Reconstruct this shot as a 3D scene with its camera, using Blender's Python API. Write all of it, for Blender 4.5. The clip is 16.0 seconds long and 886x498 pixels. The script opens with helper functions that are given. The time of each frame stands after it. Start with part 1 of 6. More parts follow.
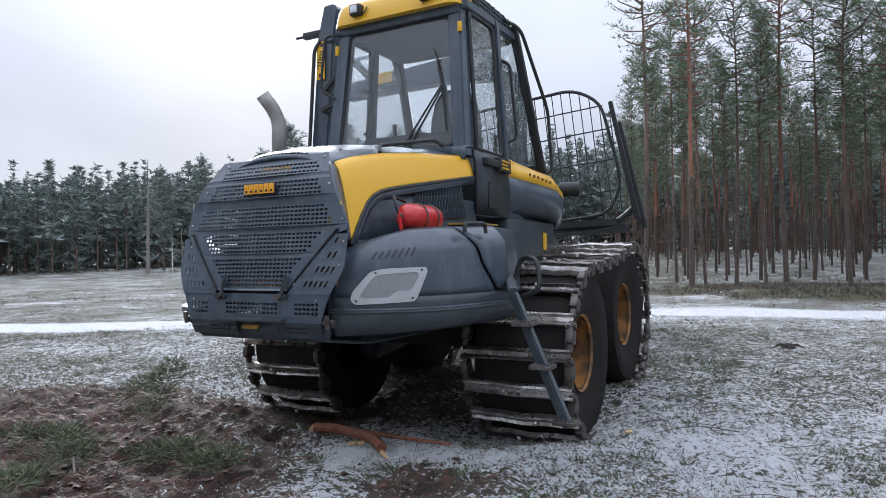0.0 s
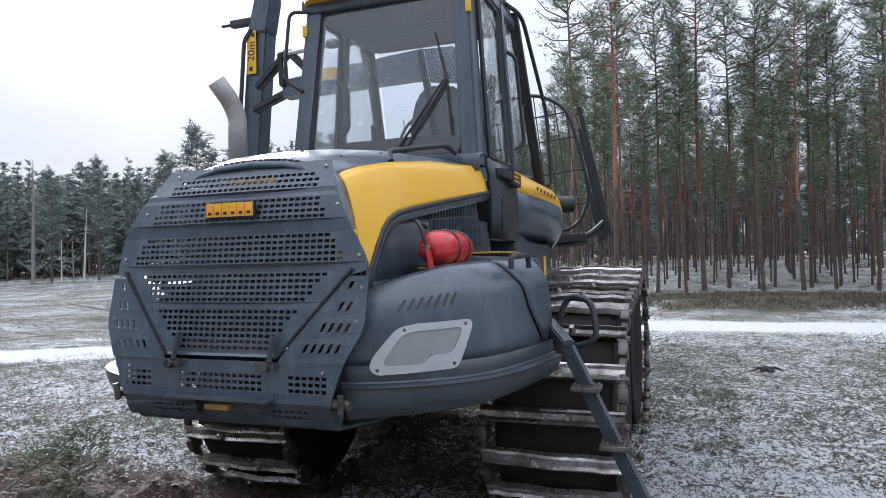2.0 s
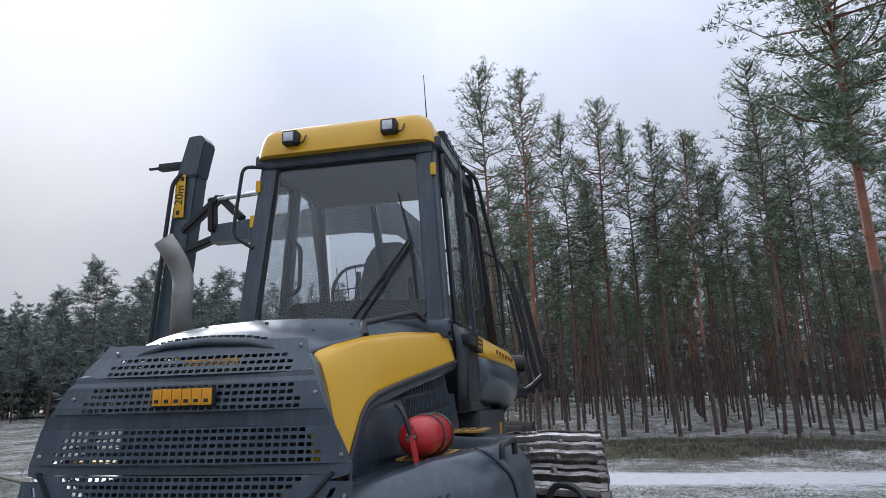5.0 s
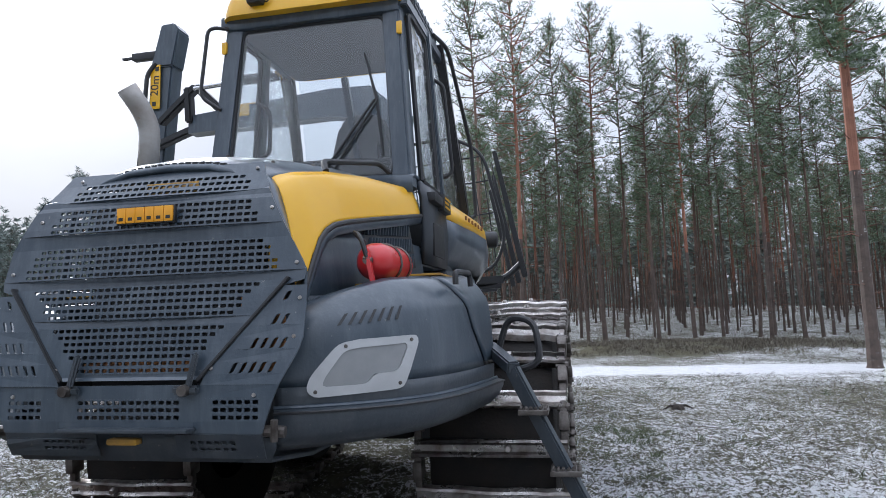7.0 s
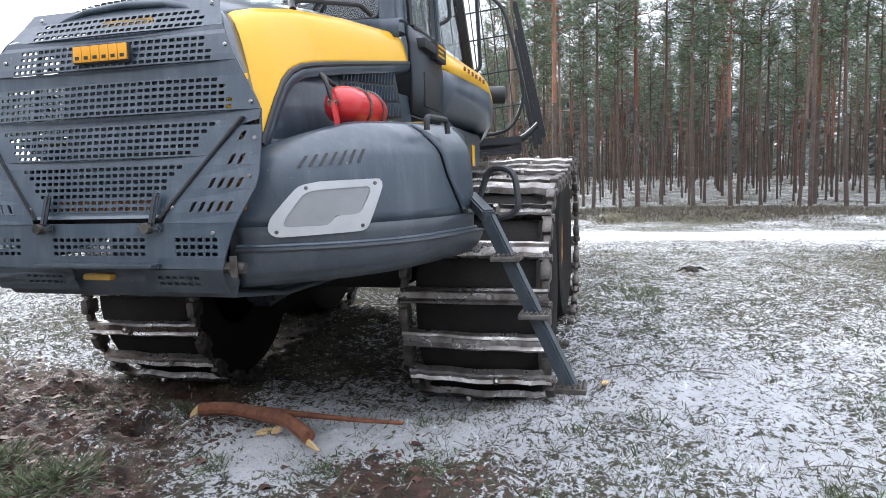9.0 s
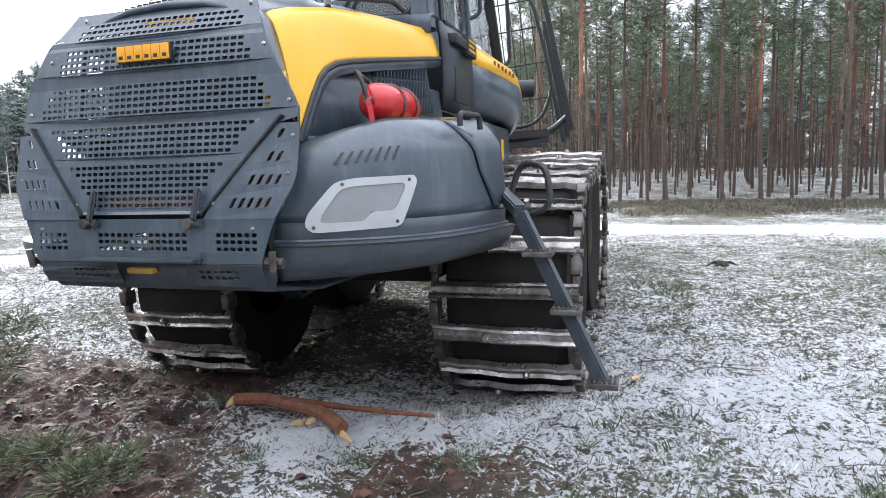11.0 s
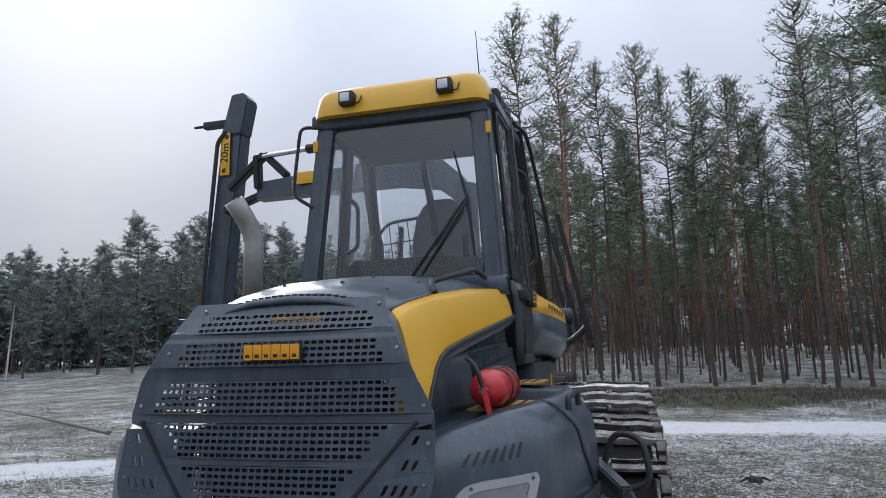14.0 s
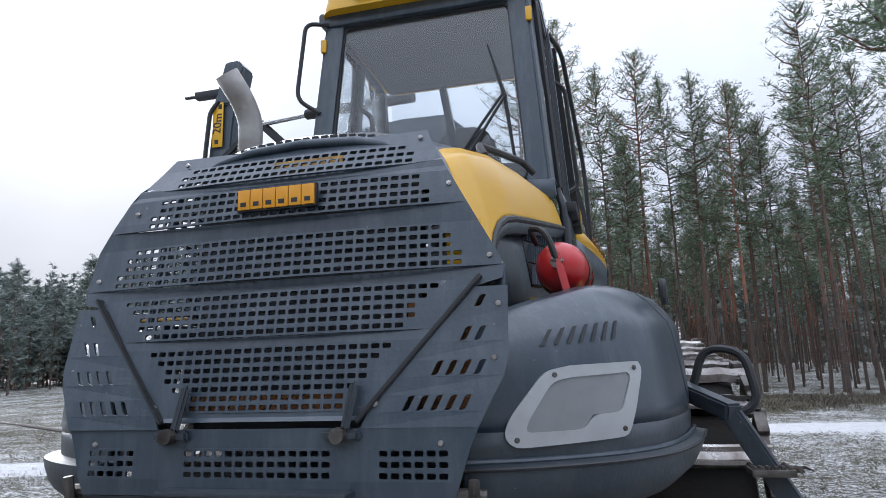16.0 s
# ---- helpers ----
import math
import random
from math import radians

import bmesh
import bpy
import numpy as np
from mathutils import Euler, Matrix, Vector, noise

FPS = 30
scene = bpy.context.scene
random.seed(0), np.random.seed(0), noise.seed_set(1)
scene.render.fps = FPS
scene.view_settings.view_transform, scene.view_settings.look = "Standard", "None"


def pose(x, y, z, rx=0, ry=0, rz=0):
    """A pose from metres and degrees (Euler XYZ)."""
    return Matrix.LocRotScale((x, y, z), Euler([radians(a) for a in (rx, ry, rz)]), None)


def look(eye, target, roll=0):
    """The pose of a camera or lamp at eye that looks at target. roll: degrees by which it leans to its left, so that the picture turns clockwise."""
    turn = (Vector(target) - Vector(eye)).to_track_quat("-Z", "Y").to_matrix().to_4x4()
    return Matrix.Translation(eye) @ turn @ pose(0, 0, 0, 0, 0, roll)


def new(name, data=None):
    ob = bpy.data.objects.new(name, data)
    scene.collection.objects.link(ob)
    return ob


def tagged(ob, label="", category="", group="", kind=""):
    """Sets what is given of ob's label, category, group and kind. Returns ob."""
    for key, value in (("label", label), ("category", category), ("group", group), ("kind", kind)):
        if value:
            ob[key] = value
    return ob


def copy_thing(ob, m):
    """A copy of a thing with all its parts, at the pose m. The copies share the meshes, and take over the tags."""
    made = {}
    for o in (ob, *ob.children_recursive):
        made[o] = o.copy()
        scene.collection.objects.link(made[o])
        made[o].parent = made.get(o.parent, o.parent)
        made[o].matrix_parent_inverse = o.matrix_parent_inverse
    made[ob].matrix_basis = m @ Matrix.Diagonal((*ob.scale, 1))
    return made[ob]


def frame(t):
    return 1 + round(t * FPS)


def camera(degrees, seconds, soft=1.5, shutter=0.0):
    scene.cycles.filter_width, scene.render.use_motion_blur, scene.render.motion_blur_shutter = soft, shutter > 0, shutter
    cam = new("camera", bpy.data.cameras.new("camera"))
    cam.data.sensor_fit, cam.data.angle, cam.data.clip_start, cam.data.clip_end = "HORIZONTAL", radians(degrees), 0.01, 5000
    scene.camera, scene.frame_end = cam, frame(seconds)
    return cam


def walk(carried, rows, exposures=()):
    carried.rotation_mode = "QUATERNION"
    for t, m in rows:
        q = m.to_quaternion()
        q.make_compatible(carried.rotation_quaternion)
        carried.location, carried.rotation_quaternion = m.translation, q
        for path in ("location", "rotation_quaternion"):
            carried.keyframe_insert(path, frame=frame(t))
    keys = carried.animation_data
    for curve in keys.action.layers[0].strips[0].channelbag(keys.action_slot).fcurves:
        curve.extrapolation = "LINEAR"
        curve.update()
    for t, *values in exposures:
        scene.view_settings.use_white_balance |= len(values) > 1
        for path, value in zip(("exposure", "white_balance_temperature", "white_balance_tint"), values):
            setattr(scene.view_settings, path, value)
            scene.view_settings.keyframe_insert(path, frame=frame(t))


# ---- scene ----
cam = camera(68.6, 16.0, soft=0.65)
PATH = [
    (0, (2.735, -2.787, 1.223), (1.798, -1.02, 1.256), -0.9),
    (0.5, (2.448, -2.694, 1.251), (1.592, -0.887, 1.281), -0.9),
    (1, (2.213, -2.524, 1.336), (1.46, -0.672, 1.361), -1.0),
    (1.5, (1.987, -2.296, 1.357), (1.277, -0.426, 1.383), -1.1),
    (2, (1.747, -2.148, 1.413), (1.063, -0.269, 1.459), -1.2),
    (2.5, (1.503, -2.132, 1.526), (0.863, -0.239, 1.604), -1.2),
    (3, (1.422, -2.093, 1.619), (0.873, -0.18, 1.822), -1.4),
    (3.5, (1.412, -2.042, 1.671), (0.919, -0.135, 2.018), -1.3),
    (4, (1.399, -2.005, 1.678), (0.936, -0.109, 2.114), -1.3),
    (4.2, (1.392, -2.002, 1.677), (0.942, -0.109, 2.138), -1.3),
    (6.3, (1.422, -2.051, 1.373), (1.055, -0.139, 1.828), -1.8),
    (6.5, (1.442, -2.059, 1.336), (1.071, -0.132, 1.722), -1.9),
    (7, (1.533, -2.016, 1.246), (1.14, -0.067, 1.456), -1.8),
    (7.5, (1.673, -1.968, 1.179), (1.251, -0.014, 1.241), -1.7),
    (8, (1.804, -1.945, 1.152), (1.337, -0.003, 1.05), -1.5),
    (8.5, (1.814, -1.926, 1.141), (1.312, 0.002, 0.971), -1.4),
    (9, (1.794, -1.923, 1.148), (1.279, 0.0, 0.957), -1.4),
    (11.5, (1.754, -1.962, 1.178), (1.154, -0.066, 0.963), -1.4),
    (12, (1.705, -1.97, 1.312), (1.096, -0.078, 1.097), -1.5),
    (12.5, (1.547, -2.009, 1.497), (0.933, -0.109, 1.387), -1.4),
    (13, (1.378, -2.074, 1.623), (0.794, -0.165, 1.745), -1.2),
    (13.5, (1.293, -2.133, 1.635), (0.764, -0.22, 1.883), -1.5),
    (14, (1.264, -2.131, 1.63), (0.756, -0.223, 1.95), -1.6),
    (14.5, (1.258, -2.098, 1.63), (0.769, -0.193, 1.994), -1.6),
    (15, (1.189, -1.947, 1.472), (0.716, -0.044, 1.867), -1.6),
    (15.5, (1.084, -1.686, 1.258), (0.617, 0.218, 1.653), -1.7),
    (16, (0.866, -1.483, 1.161), (0.383, 0.420, 1.544), -1.7),
]
EXPOSURE = [(0.0, 0.45), (1.5, 0.6), (2.0, 0.6), (2.6, 0.5), (3.2, 0.22), (3.8, -0.08), (6.3, 0.1), (7.0, 0.52), (7.5, 0.85), (8.5, 1.24), (9.2, 1.3), (12.0, 1.32), (12.5, 1.1), (13.0, 0.55), (14.0, -0.02), (15.0, 0.0), (16.0, 0.42)]
walk(cam, [(t, look(eye, target, roll)) for t, eye, target, roll in PATH], [(t, e, 6420 if 8 < t < 12.6 else 6130, 10) for t, e in EXPOSURE])

# ---- world: overcast winter sky ----
SUN_DIR = Vector((-0.66, 0.65, 0.42)).normalized()
world = bpy.data.worlds.new("overcast_sky")
scene.world = world
world.use_nodes = True
wn, wl = world.node_tree.nodes, world.node_tree.links
wn.clear()
w_out = wn.new("ShaderNodeOutputWorld")
w_sky = wn.new("ShaderNodeTexSky")
w_sky.sky_type, w_sky.sun_disc = "NISHITA", False
w_sky.sun_elevation = math.asin(SUN_DIR.z)
w_sky.sun_rotation = math.atan2(SUN_DIR.x, SUN_DIR.y)
w_bg1 = wn.new("ShaderNodeBackground")
w_bg1.inputs["Strength"].default_value = 0.06
wl.new(w_sky.outputs[0], w_bg1.inputs["Color"])
w_tc = wn.new("ShaderNodeTexCoord")
w_map = wn.new("ShaderNodeMapping")
w_map.inputs["Scale"].default_value = (1.0, 1.0, 1.7)
wl.new(w_tc.outputs["Generated"], w_map.inputs["Vector"])
w_noise = wn.new("ShaderNodeTexNoise")
w_noise.inputs["Scale"].default_value = 1.7
w_noise.inputs["Detail"].default_value = 6.0
w_noise.inputs["Roughness"].default_value = 0.5
w_noise.inputs["Distortion"].default_value = 0.4
wl.new(w_map.outputs[0], w_noise.inputs["Vector"])
w_ramp = wn.new("ShaderNodeValToRGB")
w_ramp.color_ramp.elements[0].position, w_ramp.color_ramp.elements[0].color = 0.34, (0.52, 0.555, 0.65, 1)
w_ramp.color_ramp.elements[1].position, w_ramp.color_ramp.elements[1].color = 0.68, (0.71, 0.738, 0.82, 1)
wl.new(w_noise.outputs[0], w_ramp.inputs[0])
w_bg2 = wn.new("ShaderNodeBackground")
# the veiled sun brightens the cloud round it
w_dot = wn.new("ShaderNodeVectorMath")
w_dot.operation = "DOT_PRODUCT"
w_dot.inputs[1].default_value = SUN_DIR
wl.new(w_tc.outputs["Generated"], w_dot.inputs[0])
w_halo = wn.new("ShaderNodeMapRange")
w_halo.interpolation_type = "SMOOTHSTEP"
w_halo.inputs["From Min"].default_value, w_halo.inputs["From Max"].default_value = 0.95, 1.0
w_halo.inputs["To Max"].default_value = 0.32
wl.new(w_dot.outputs["Value"], w_halo.inputs[0])
w_veil = wn.new("ShaderNodeMix")
w_veil.data_type = "RGBA"
w_veil.inputs[7].default_value = (1.1, 1.1, 1.09, 1)
wl.new(w_halo.outputs[0], w_veil.inputs[0])
wl.new(w_ramp.outputs[0], w_veil.inputs[6])
wl.new(w_veil.outputs[2], w_bg2.inputs["Color"])
# an overcast sky is brighter towards the zenith than at the horizon
w_sep = wn.new("ShaderNodeSeparateXYZ")
wl.new(w_tc.outputs["Generated"], w_sep.inputs[0])
w_lift = wn.new("ShaderNodeMapRange")
w_lift.interpolation_type = "SMOOTHSTEP"
w_lift.inputs["From Min"].default_value, w_lift.inputs["From Max"].default_value = 0.12, 1.0
w_lift.inputs["To Min"].default_value, w_lift.inputs["To Max"].default_value = 0.76, 2.55
wl.new(w_sep.outputs[2], w_lift.inputs[0])
wl.new(w_lift.outputs[0], w_bg2.inputs["Strength"])
w_mix = wn.new("ShaderNodeMixShader")
w_mix.inputs[0].default_value = 0.88
wl.new(w_bg1.outputs[0], w_mix.inputs[1])
wl.new(w_bg2.outputs[0], w_mix.inputs[2])
wl.new(w_mix.outputs[0], w_out.inputs["Surface"])

sun_data = bpy.data.lights.new("sun", "SUN")
sun_data.energy, sun_data.angle, sun_data.color = 2.4, radians(40), (1.0, 0.985, 0.975)
sun = new("sun", sun_data)
sun.matrix_world = look((0, 0, 30), Vector((0, 0, 30)) - SUN_DIR)


# ---- materials ----
def rgb(c):
    return (*c, 1.0)


def material(name, base, rough=0.6, metal=0.0, second=None, scale=8.0, contrast=0.5, bump=0.0, bump_scale=60.0, random_by="", spread=0.15, speck=None, speck_scale=40.0, speck_at=0.66, coat=0.0, rough_var=0.15, top_snow=0.0, shine=0.5, dust=None):
    """A surface with broad blotches, fine grain, optional specks and relief."""
    m = bpy.data.materials.new(name)
    m.use_nodes = True
    n, l = m.node_tree.nodes, m.node_tree.links
    b = n["Principled BSDF"]
    tc = n.new("ShaderNodeTexCoord")
    src = tc.outputs["Object"]
    big = n.new("ShaderNodeTexNoise")
    big.inputs["Scale"].default_value, big.inputs["Detail"].default_value, big.inputs["Roughness"].default_value = scale, 5, 0.6
    l.new(src, big.inputs["Vector"])
    ramp = n.new("ShaderNodeValToRGB")
    ramp.color_ramp.elements[0].position, ramp.color_ramp.elements[1].position = 0.5 - contrast / 2, 0.5 + contrast / 2
    ramp.color_ramp.elements[0].color = rgb(base)
    ramp.color_ramp.elements[1].color = rgb(second or [c * 1.25 for c in base])
    l.new(big.outputs[0], ramp.inputs[0])
    col = ramp.outputs[0]
    if random_by:
        if random_by == "object":
            info = n.new("ShaderNodeObjectInfo").outputs["Random"]
        else:
            info = n.new("ShaderNodeNewGeometry").outputs["Random Per Island"]
        hsv = n.new("ShaderNodeHueSaturation")
        mr = n.new("ShaderNodeMapRange")
        mr.inputs["To Min"].default_value, mr.inputs["To Max"].default_value = 1 - spread, 1 + spread
        l.new(info, mr.inputs[0])
        l.new(mr.outputs[0], hsv.inputs["Value"])
        l.new(col, hsv.inputs["Color"])
        col = hsv.outputs[0]
    if speck:
        sn = n.new("ShaderNodeTexNoise")
        sn.inputs["Scale"].default_value, sn.inputs["Detail"].default_value, sn.inputs["Roughness"].default_value = speck_scale, 6, 0.65
        l.new(src, sn.inputs["Vector"])
        sr = n.new("ShaderNodeMapRange")
        sr.inputs["From Min"].default_value, sr.inputs["From Max"].default_value = speck_at, speck_at + 0.06
        l.new(sn.outputs[0], sr.inputs[0])
        mx = n.new("ShaderNodeMix")
        mx.data_type = "RGBA"
        l.new(sr.outputs[0], mx.inputs[0])
        l.new(col, mx.inputs[6])
        mx.inputs[7].default_value = rgb(speck)
        col = mx.outputs[2]
    if dust:
        mp = n.new("ShaderNodeMapping")
        mp.inputs["Scale"].default_value = (9.0, 9.0, 1.6)
        l.new(src, mp.inputs["Vector"])
        sn = n.new("ShaderNodeTexNoise")
        sn.inputs["Scale"].default_value, sn.inputs["Detail"].default_value, sn.inputs["Roughness"].default_value = 1.6, 7, 0.7
        l.new(mp.outputs[0], sn.inputs["Vector"])
        sr = n.new("ShaderNodeMapRange")
        sr.inputs["From Min"].default_value, sr.inputs["From Max"].default_value = 0.46, 0.78
        sr.inputs["To Max"].default_value = 0.5
        l.new(sn.outputs[0], sr.inputs[0])
        mx = n.new("ShaderNodeMix")
        mx.data_type = "RGBA"
        l.new(sr.outputs[0], mx.inputs[0])
        l.new(col, mx.inputs[6])
        mx.inputs[7].default_value = rgb(dust)
        col = mx.outputs[2]
    if top_snow > 0:
        geo = n.new("ShaderNodeNewGeometry")
        sep = n.new("ShaderNodeSeparateXYZ")
        l.new(geo.outputs["Normal"], sep.inputs[0])
        ns = n.new("ShaderNodeTexNoise")
        ns.inputs["Scale"].default_value = 9.0
        l.new(src, ns.inputs["Vector"])
        add = n.new("ShaderNodeMath")
        add.operation = "MULTIPLY"
        l.new(sep.outputs[2], add.inputs[0])
        l.new(ns.outputs[0], add.inputs[1])
        sr = n.new("ShaderNodeMapRange")
        sr.inputs["From Min"].default_value, sr.inputs["From Max"].default_value = 0.55 - 0.3 * top_snow, 0.75 - 0.3 * top_snow
        l.new(add.outputs[0], sr.inputs[0])
        mx = n.new("ShaderNodeMix")
        mx.data_type = "RGBA"
        l.new(sr.outputs[0], mx.inputs[0])
        l.new(col, mx.inputs[6])
        mx.inputs[7].default_value = (0.8, 0.82, 0.86, 1)
        col = mx.outputs[2]
    l.new(col, b.inputs["Base Color"])
    b.inputs["Metallic"].default_value = metal
    b.inputs["Specular IOR Level"].default_value = shine
    b.inputs["Coat Weight"].default_value = coat
    b.inputs["Coat Roughness"].default_value = 0.15
    rr = n.new("ShaderNodeMapRange")
    rr.inputs["To Min"].default_value, rr.inputs["To Max"].default_value = max(0.02, rough - rough_var), min(1.0, rough + rough_var)
    l.new(big.outputs[0], rr.inputs[0])
    l.new(rr.outputs[0], b.inputs["Roughness"])
    if bump > 0:
        bn = n.new("ShaderNodeTexNoise")
        bn.inputs["Scale"].default_value, bn.inputs["Detail"].default_value = bump_scale, 5
        l.new(src, bn.inputs["Vector"])
        bp = n.new("ShaderNodeBump")
        bp.inputs["Strength"].default_value, bp.inputs["Distance"].default_value = bump, 0.01
        l.new(bn.outputs[0], bp.inputs["Height"])
        l.new(bp.outputs[0], b.inputs["Normal"])
    return m


M_GREY = material("dark_grey_paint", (0.029, 0.043, 0.060), 0.34, 0.0, (0.054, 0.073, 0.093), 3.0, 0.6, 0.08, 90, speck=(0.20, 0.20, 0.195), speck_scale=34, speck_at=0.672, dust=(0.125, 0.150, 0.172), coat=0.25)
M_DOOR = material("dark_door_plastic", (0.016, 0.021, 0.028), 0.4, 0.0, (0.028, 0.035, 0.043), 5.0, 0.5, 0.08, 90)
M_GREY_DIRTY = material("dirty_grey_paint", (0.023, 0.032, 0.042), 0.42, 0.0, (0.050, 0.060, 0.070), 4.0, 0.5, 0.15, 70, speck=(0.17, 0.155, 0.135), speck_scale=42, speck_at=0.665, dust=(0.095, 0.100, 0.102))
M_YELLOW = material("yellow_paint", (0.72, 0.385, 0.008), 0.34, 0.0, (0.78, 0.43, 0.012), 2.0, 0.5, 0.03, 60, speck=(0.40, 0.22, 0.05), speck_scale=38, speck_at=0.70, coat=0.3)
M_BADGE = material("orange_badge", (0.70, 0.30, 0.012), 0.4, 0.0, (0.76, 0.34, 0.02), 9.0, 0.5, 0.05, 90)
M_YELLOW_WORN = material("worn_yellow_plate", (0.55, 0.30, 0.03), 0.6, 0.0, (0.22, 0.13, 0.05), 9.0, 0.4, 0.2, 80)
M_ORANGE_RIM = material("orange_rim_paint", (0.34, 0.14, 0.015), 0.65, 0.0, (0.06, 0.035, 0.02), 7.0, 0.35, 0.2, 60)
M_RUST = material("rusty_steel", (0.16, 0.065, 0.025), 0.85, 0.0, (0.27, 0.12, 0.04), 12.0, 0.6, 0.3, 90)
M_BLACK = material("black_plastic", (0.012, 0.013, 0.015), 0.5, 0.0, (0.022, 0.023, 0.025), 10.0, 0.5, 0.1, 120)
M_RUBBER = material("tyre_rubber", (0.009, 0.009, 0.009), 0.75, 0.0, (0.022, 0.018, 0.015), 7.0, 0.4, 0.4, 60, speck=(0.05, 0.036, 0.027), speck_scale=20, speck_at=0.66, shine=0.2)
M_STEEL = material("worn_track_steel", (0.70, 0.68, 0.66), 0.30, 0.9, (0.22, 0.18, 0.155), 9.0, 0.4, 0.12, 40, random_by="object", spread=0.3, rough_var=0.22)
M_STEEL_DARK = material("dark_link_steel", (0.20, 0.185, 0.17), 0.5, 0.8, (0.045, 0.035, 0.03), 12.0, 0.5, 0.3, 60)
M_CHROME = material("chrome_rod", (0.72, 0.73, 0.75), 0.12, 1.0, (0.6, 0.6, 0.62), 8.0, 0.5)
M_ALU = material("brushed_aluminium", (0.55, 0.56, 0.57), 0.42, 0.75, (0.44, 0.45, 0.46), 7.0, 0.5, 0.05, 200)
M_PIPE = material("heat_greyed_pipe", (0.42, 0.42, 0.41), 0.5, 0.4, (0.27, 0.24, 0.21), 7.0, 0.5, 0.15, 70, speck=(0.30, 0.19, 0.10), speck_scale=12, speck_at=0.64)
M_RED = material("red_extinguisher_paint", (0.55, 0.020, 0.022), 0.32, 0.0, (0.45, 0.016, 0.018), 6.0, 0.5, 0.04, 60, speck=(0.22, 0.05, 0.04), speck_scale=25, speck_at=0.68, coat=0.3)
M_SEAT = material("grey_seat_cloth", (0.12, 0.125, 0.13), 0.9, 0.0, (0.16, 0.165, 0.17), 20.0, 0.6, 0.2, 150)
M_LENS = material("lamp_lens", (0.50, 0.52, 0.54), 0.12, 0.3, (0.7, 0.72, 0.74), 30.0, 0.6, coat=0.6)
M_WINDOW = material("dusty_lamp_window", (0.20, 0.21, 0.215), 0.35, 0.0, (0.27, 0.275, 0.28), 12.0, 0.6, coat=0.3)
M_BARK_LOW = material("grey_pine_bark", (0.052, 0.040, 0.034), 0.95, 0.0, (0.135, 0.10, 0.082), 5.0, 0.5, 0.8, 22, speck=(0.42, 0.44, 0.42), speck_scale=9.0, speck_at=0.635)
M_BARK_UP = material("red_pine_bark", (0.14, 0.062, 0.043), 0.9, 0.0, (0.30, 0.135, 0.085), 2.2, 0.45, 0.6, 25, random_by="object", spread=0.4)
M_BARK_BACK = material("brown_pine_bark", (0.095, 0.066, 0.053), 0.9, 0.0, (0.19, 0.12, 0.09), 2.5, 0.5, 0.6, 25, random_by="object", spread=0.4, speck=(0.34, 0.34, 0.32), speck_scale=5.0, speck_at=0.66)
M_NEEDLE = material("frosted_pine_needles", (0.105, 0.158, 0.092), 0.75, 0.0, (0.19, 0.25, 0.155), 0.7, 0.6, random_by="island", spread=0.5, speck=(0.46, 0.50, 0.49), speck_scale=3.4, speck_at=0.555, shine=0.2)
M_NEEDLE_DARK = material("dark_pine_needles", (0.105, 0.152, 0.092), 0.8, 0.0, (0.18, 0.23, 0.15), 0.5, 0.6, random_by="island", spread=0.4, speck=(0.34, 0.37, 0.36), speck_scale=2.6, speck_at=0.58)
# the haze of distance is put into this pale, bluish needle colour
M_FAR = material("haze_tinted_needles", (0.165, 0.205, 0.185), 0.9, 0.0, (0.245, 0.28, 0.255), 0.25, 0.6, random_by="island", spread=0.4, speck=(0.34, 0.37, 0.37), speck_scale=1.2, speck_at=0.58)
M_DEBARK = material("bare_reddish_branch", (0.13, 0.040, 0.020), 0.8, 0.0, (0.25, 0.10, 0.050), 26.0, 0.4, 1.0, 90)
M_WOODPALE = material("split_pale_wood", (0.52, 0.34, 0.15), 0.8, 0.0, (0.62, 0.46, 0.25), 18.0, 0.5, 0.3, 60)
M_TWIG = material("grey_twig", (0.10, 0.085, 0.07), 0.9, 0.0, (0.22, 0.20, 0.18), 20.0, 0.5, 0.3, 80)


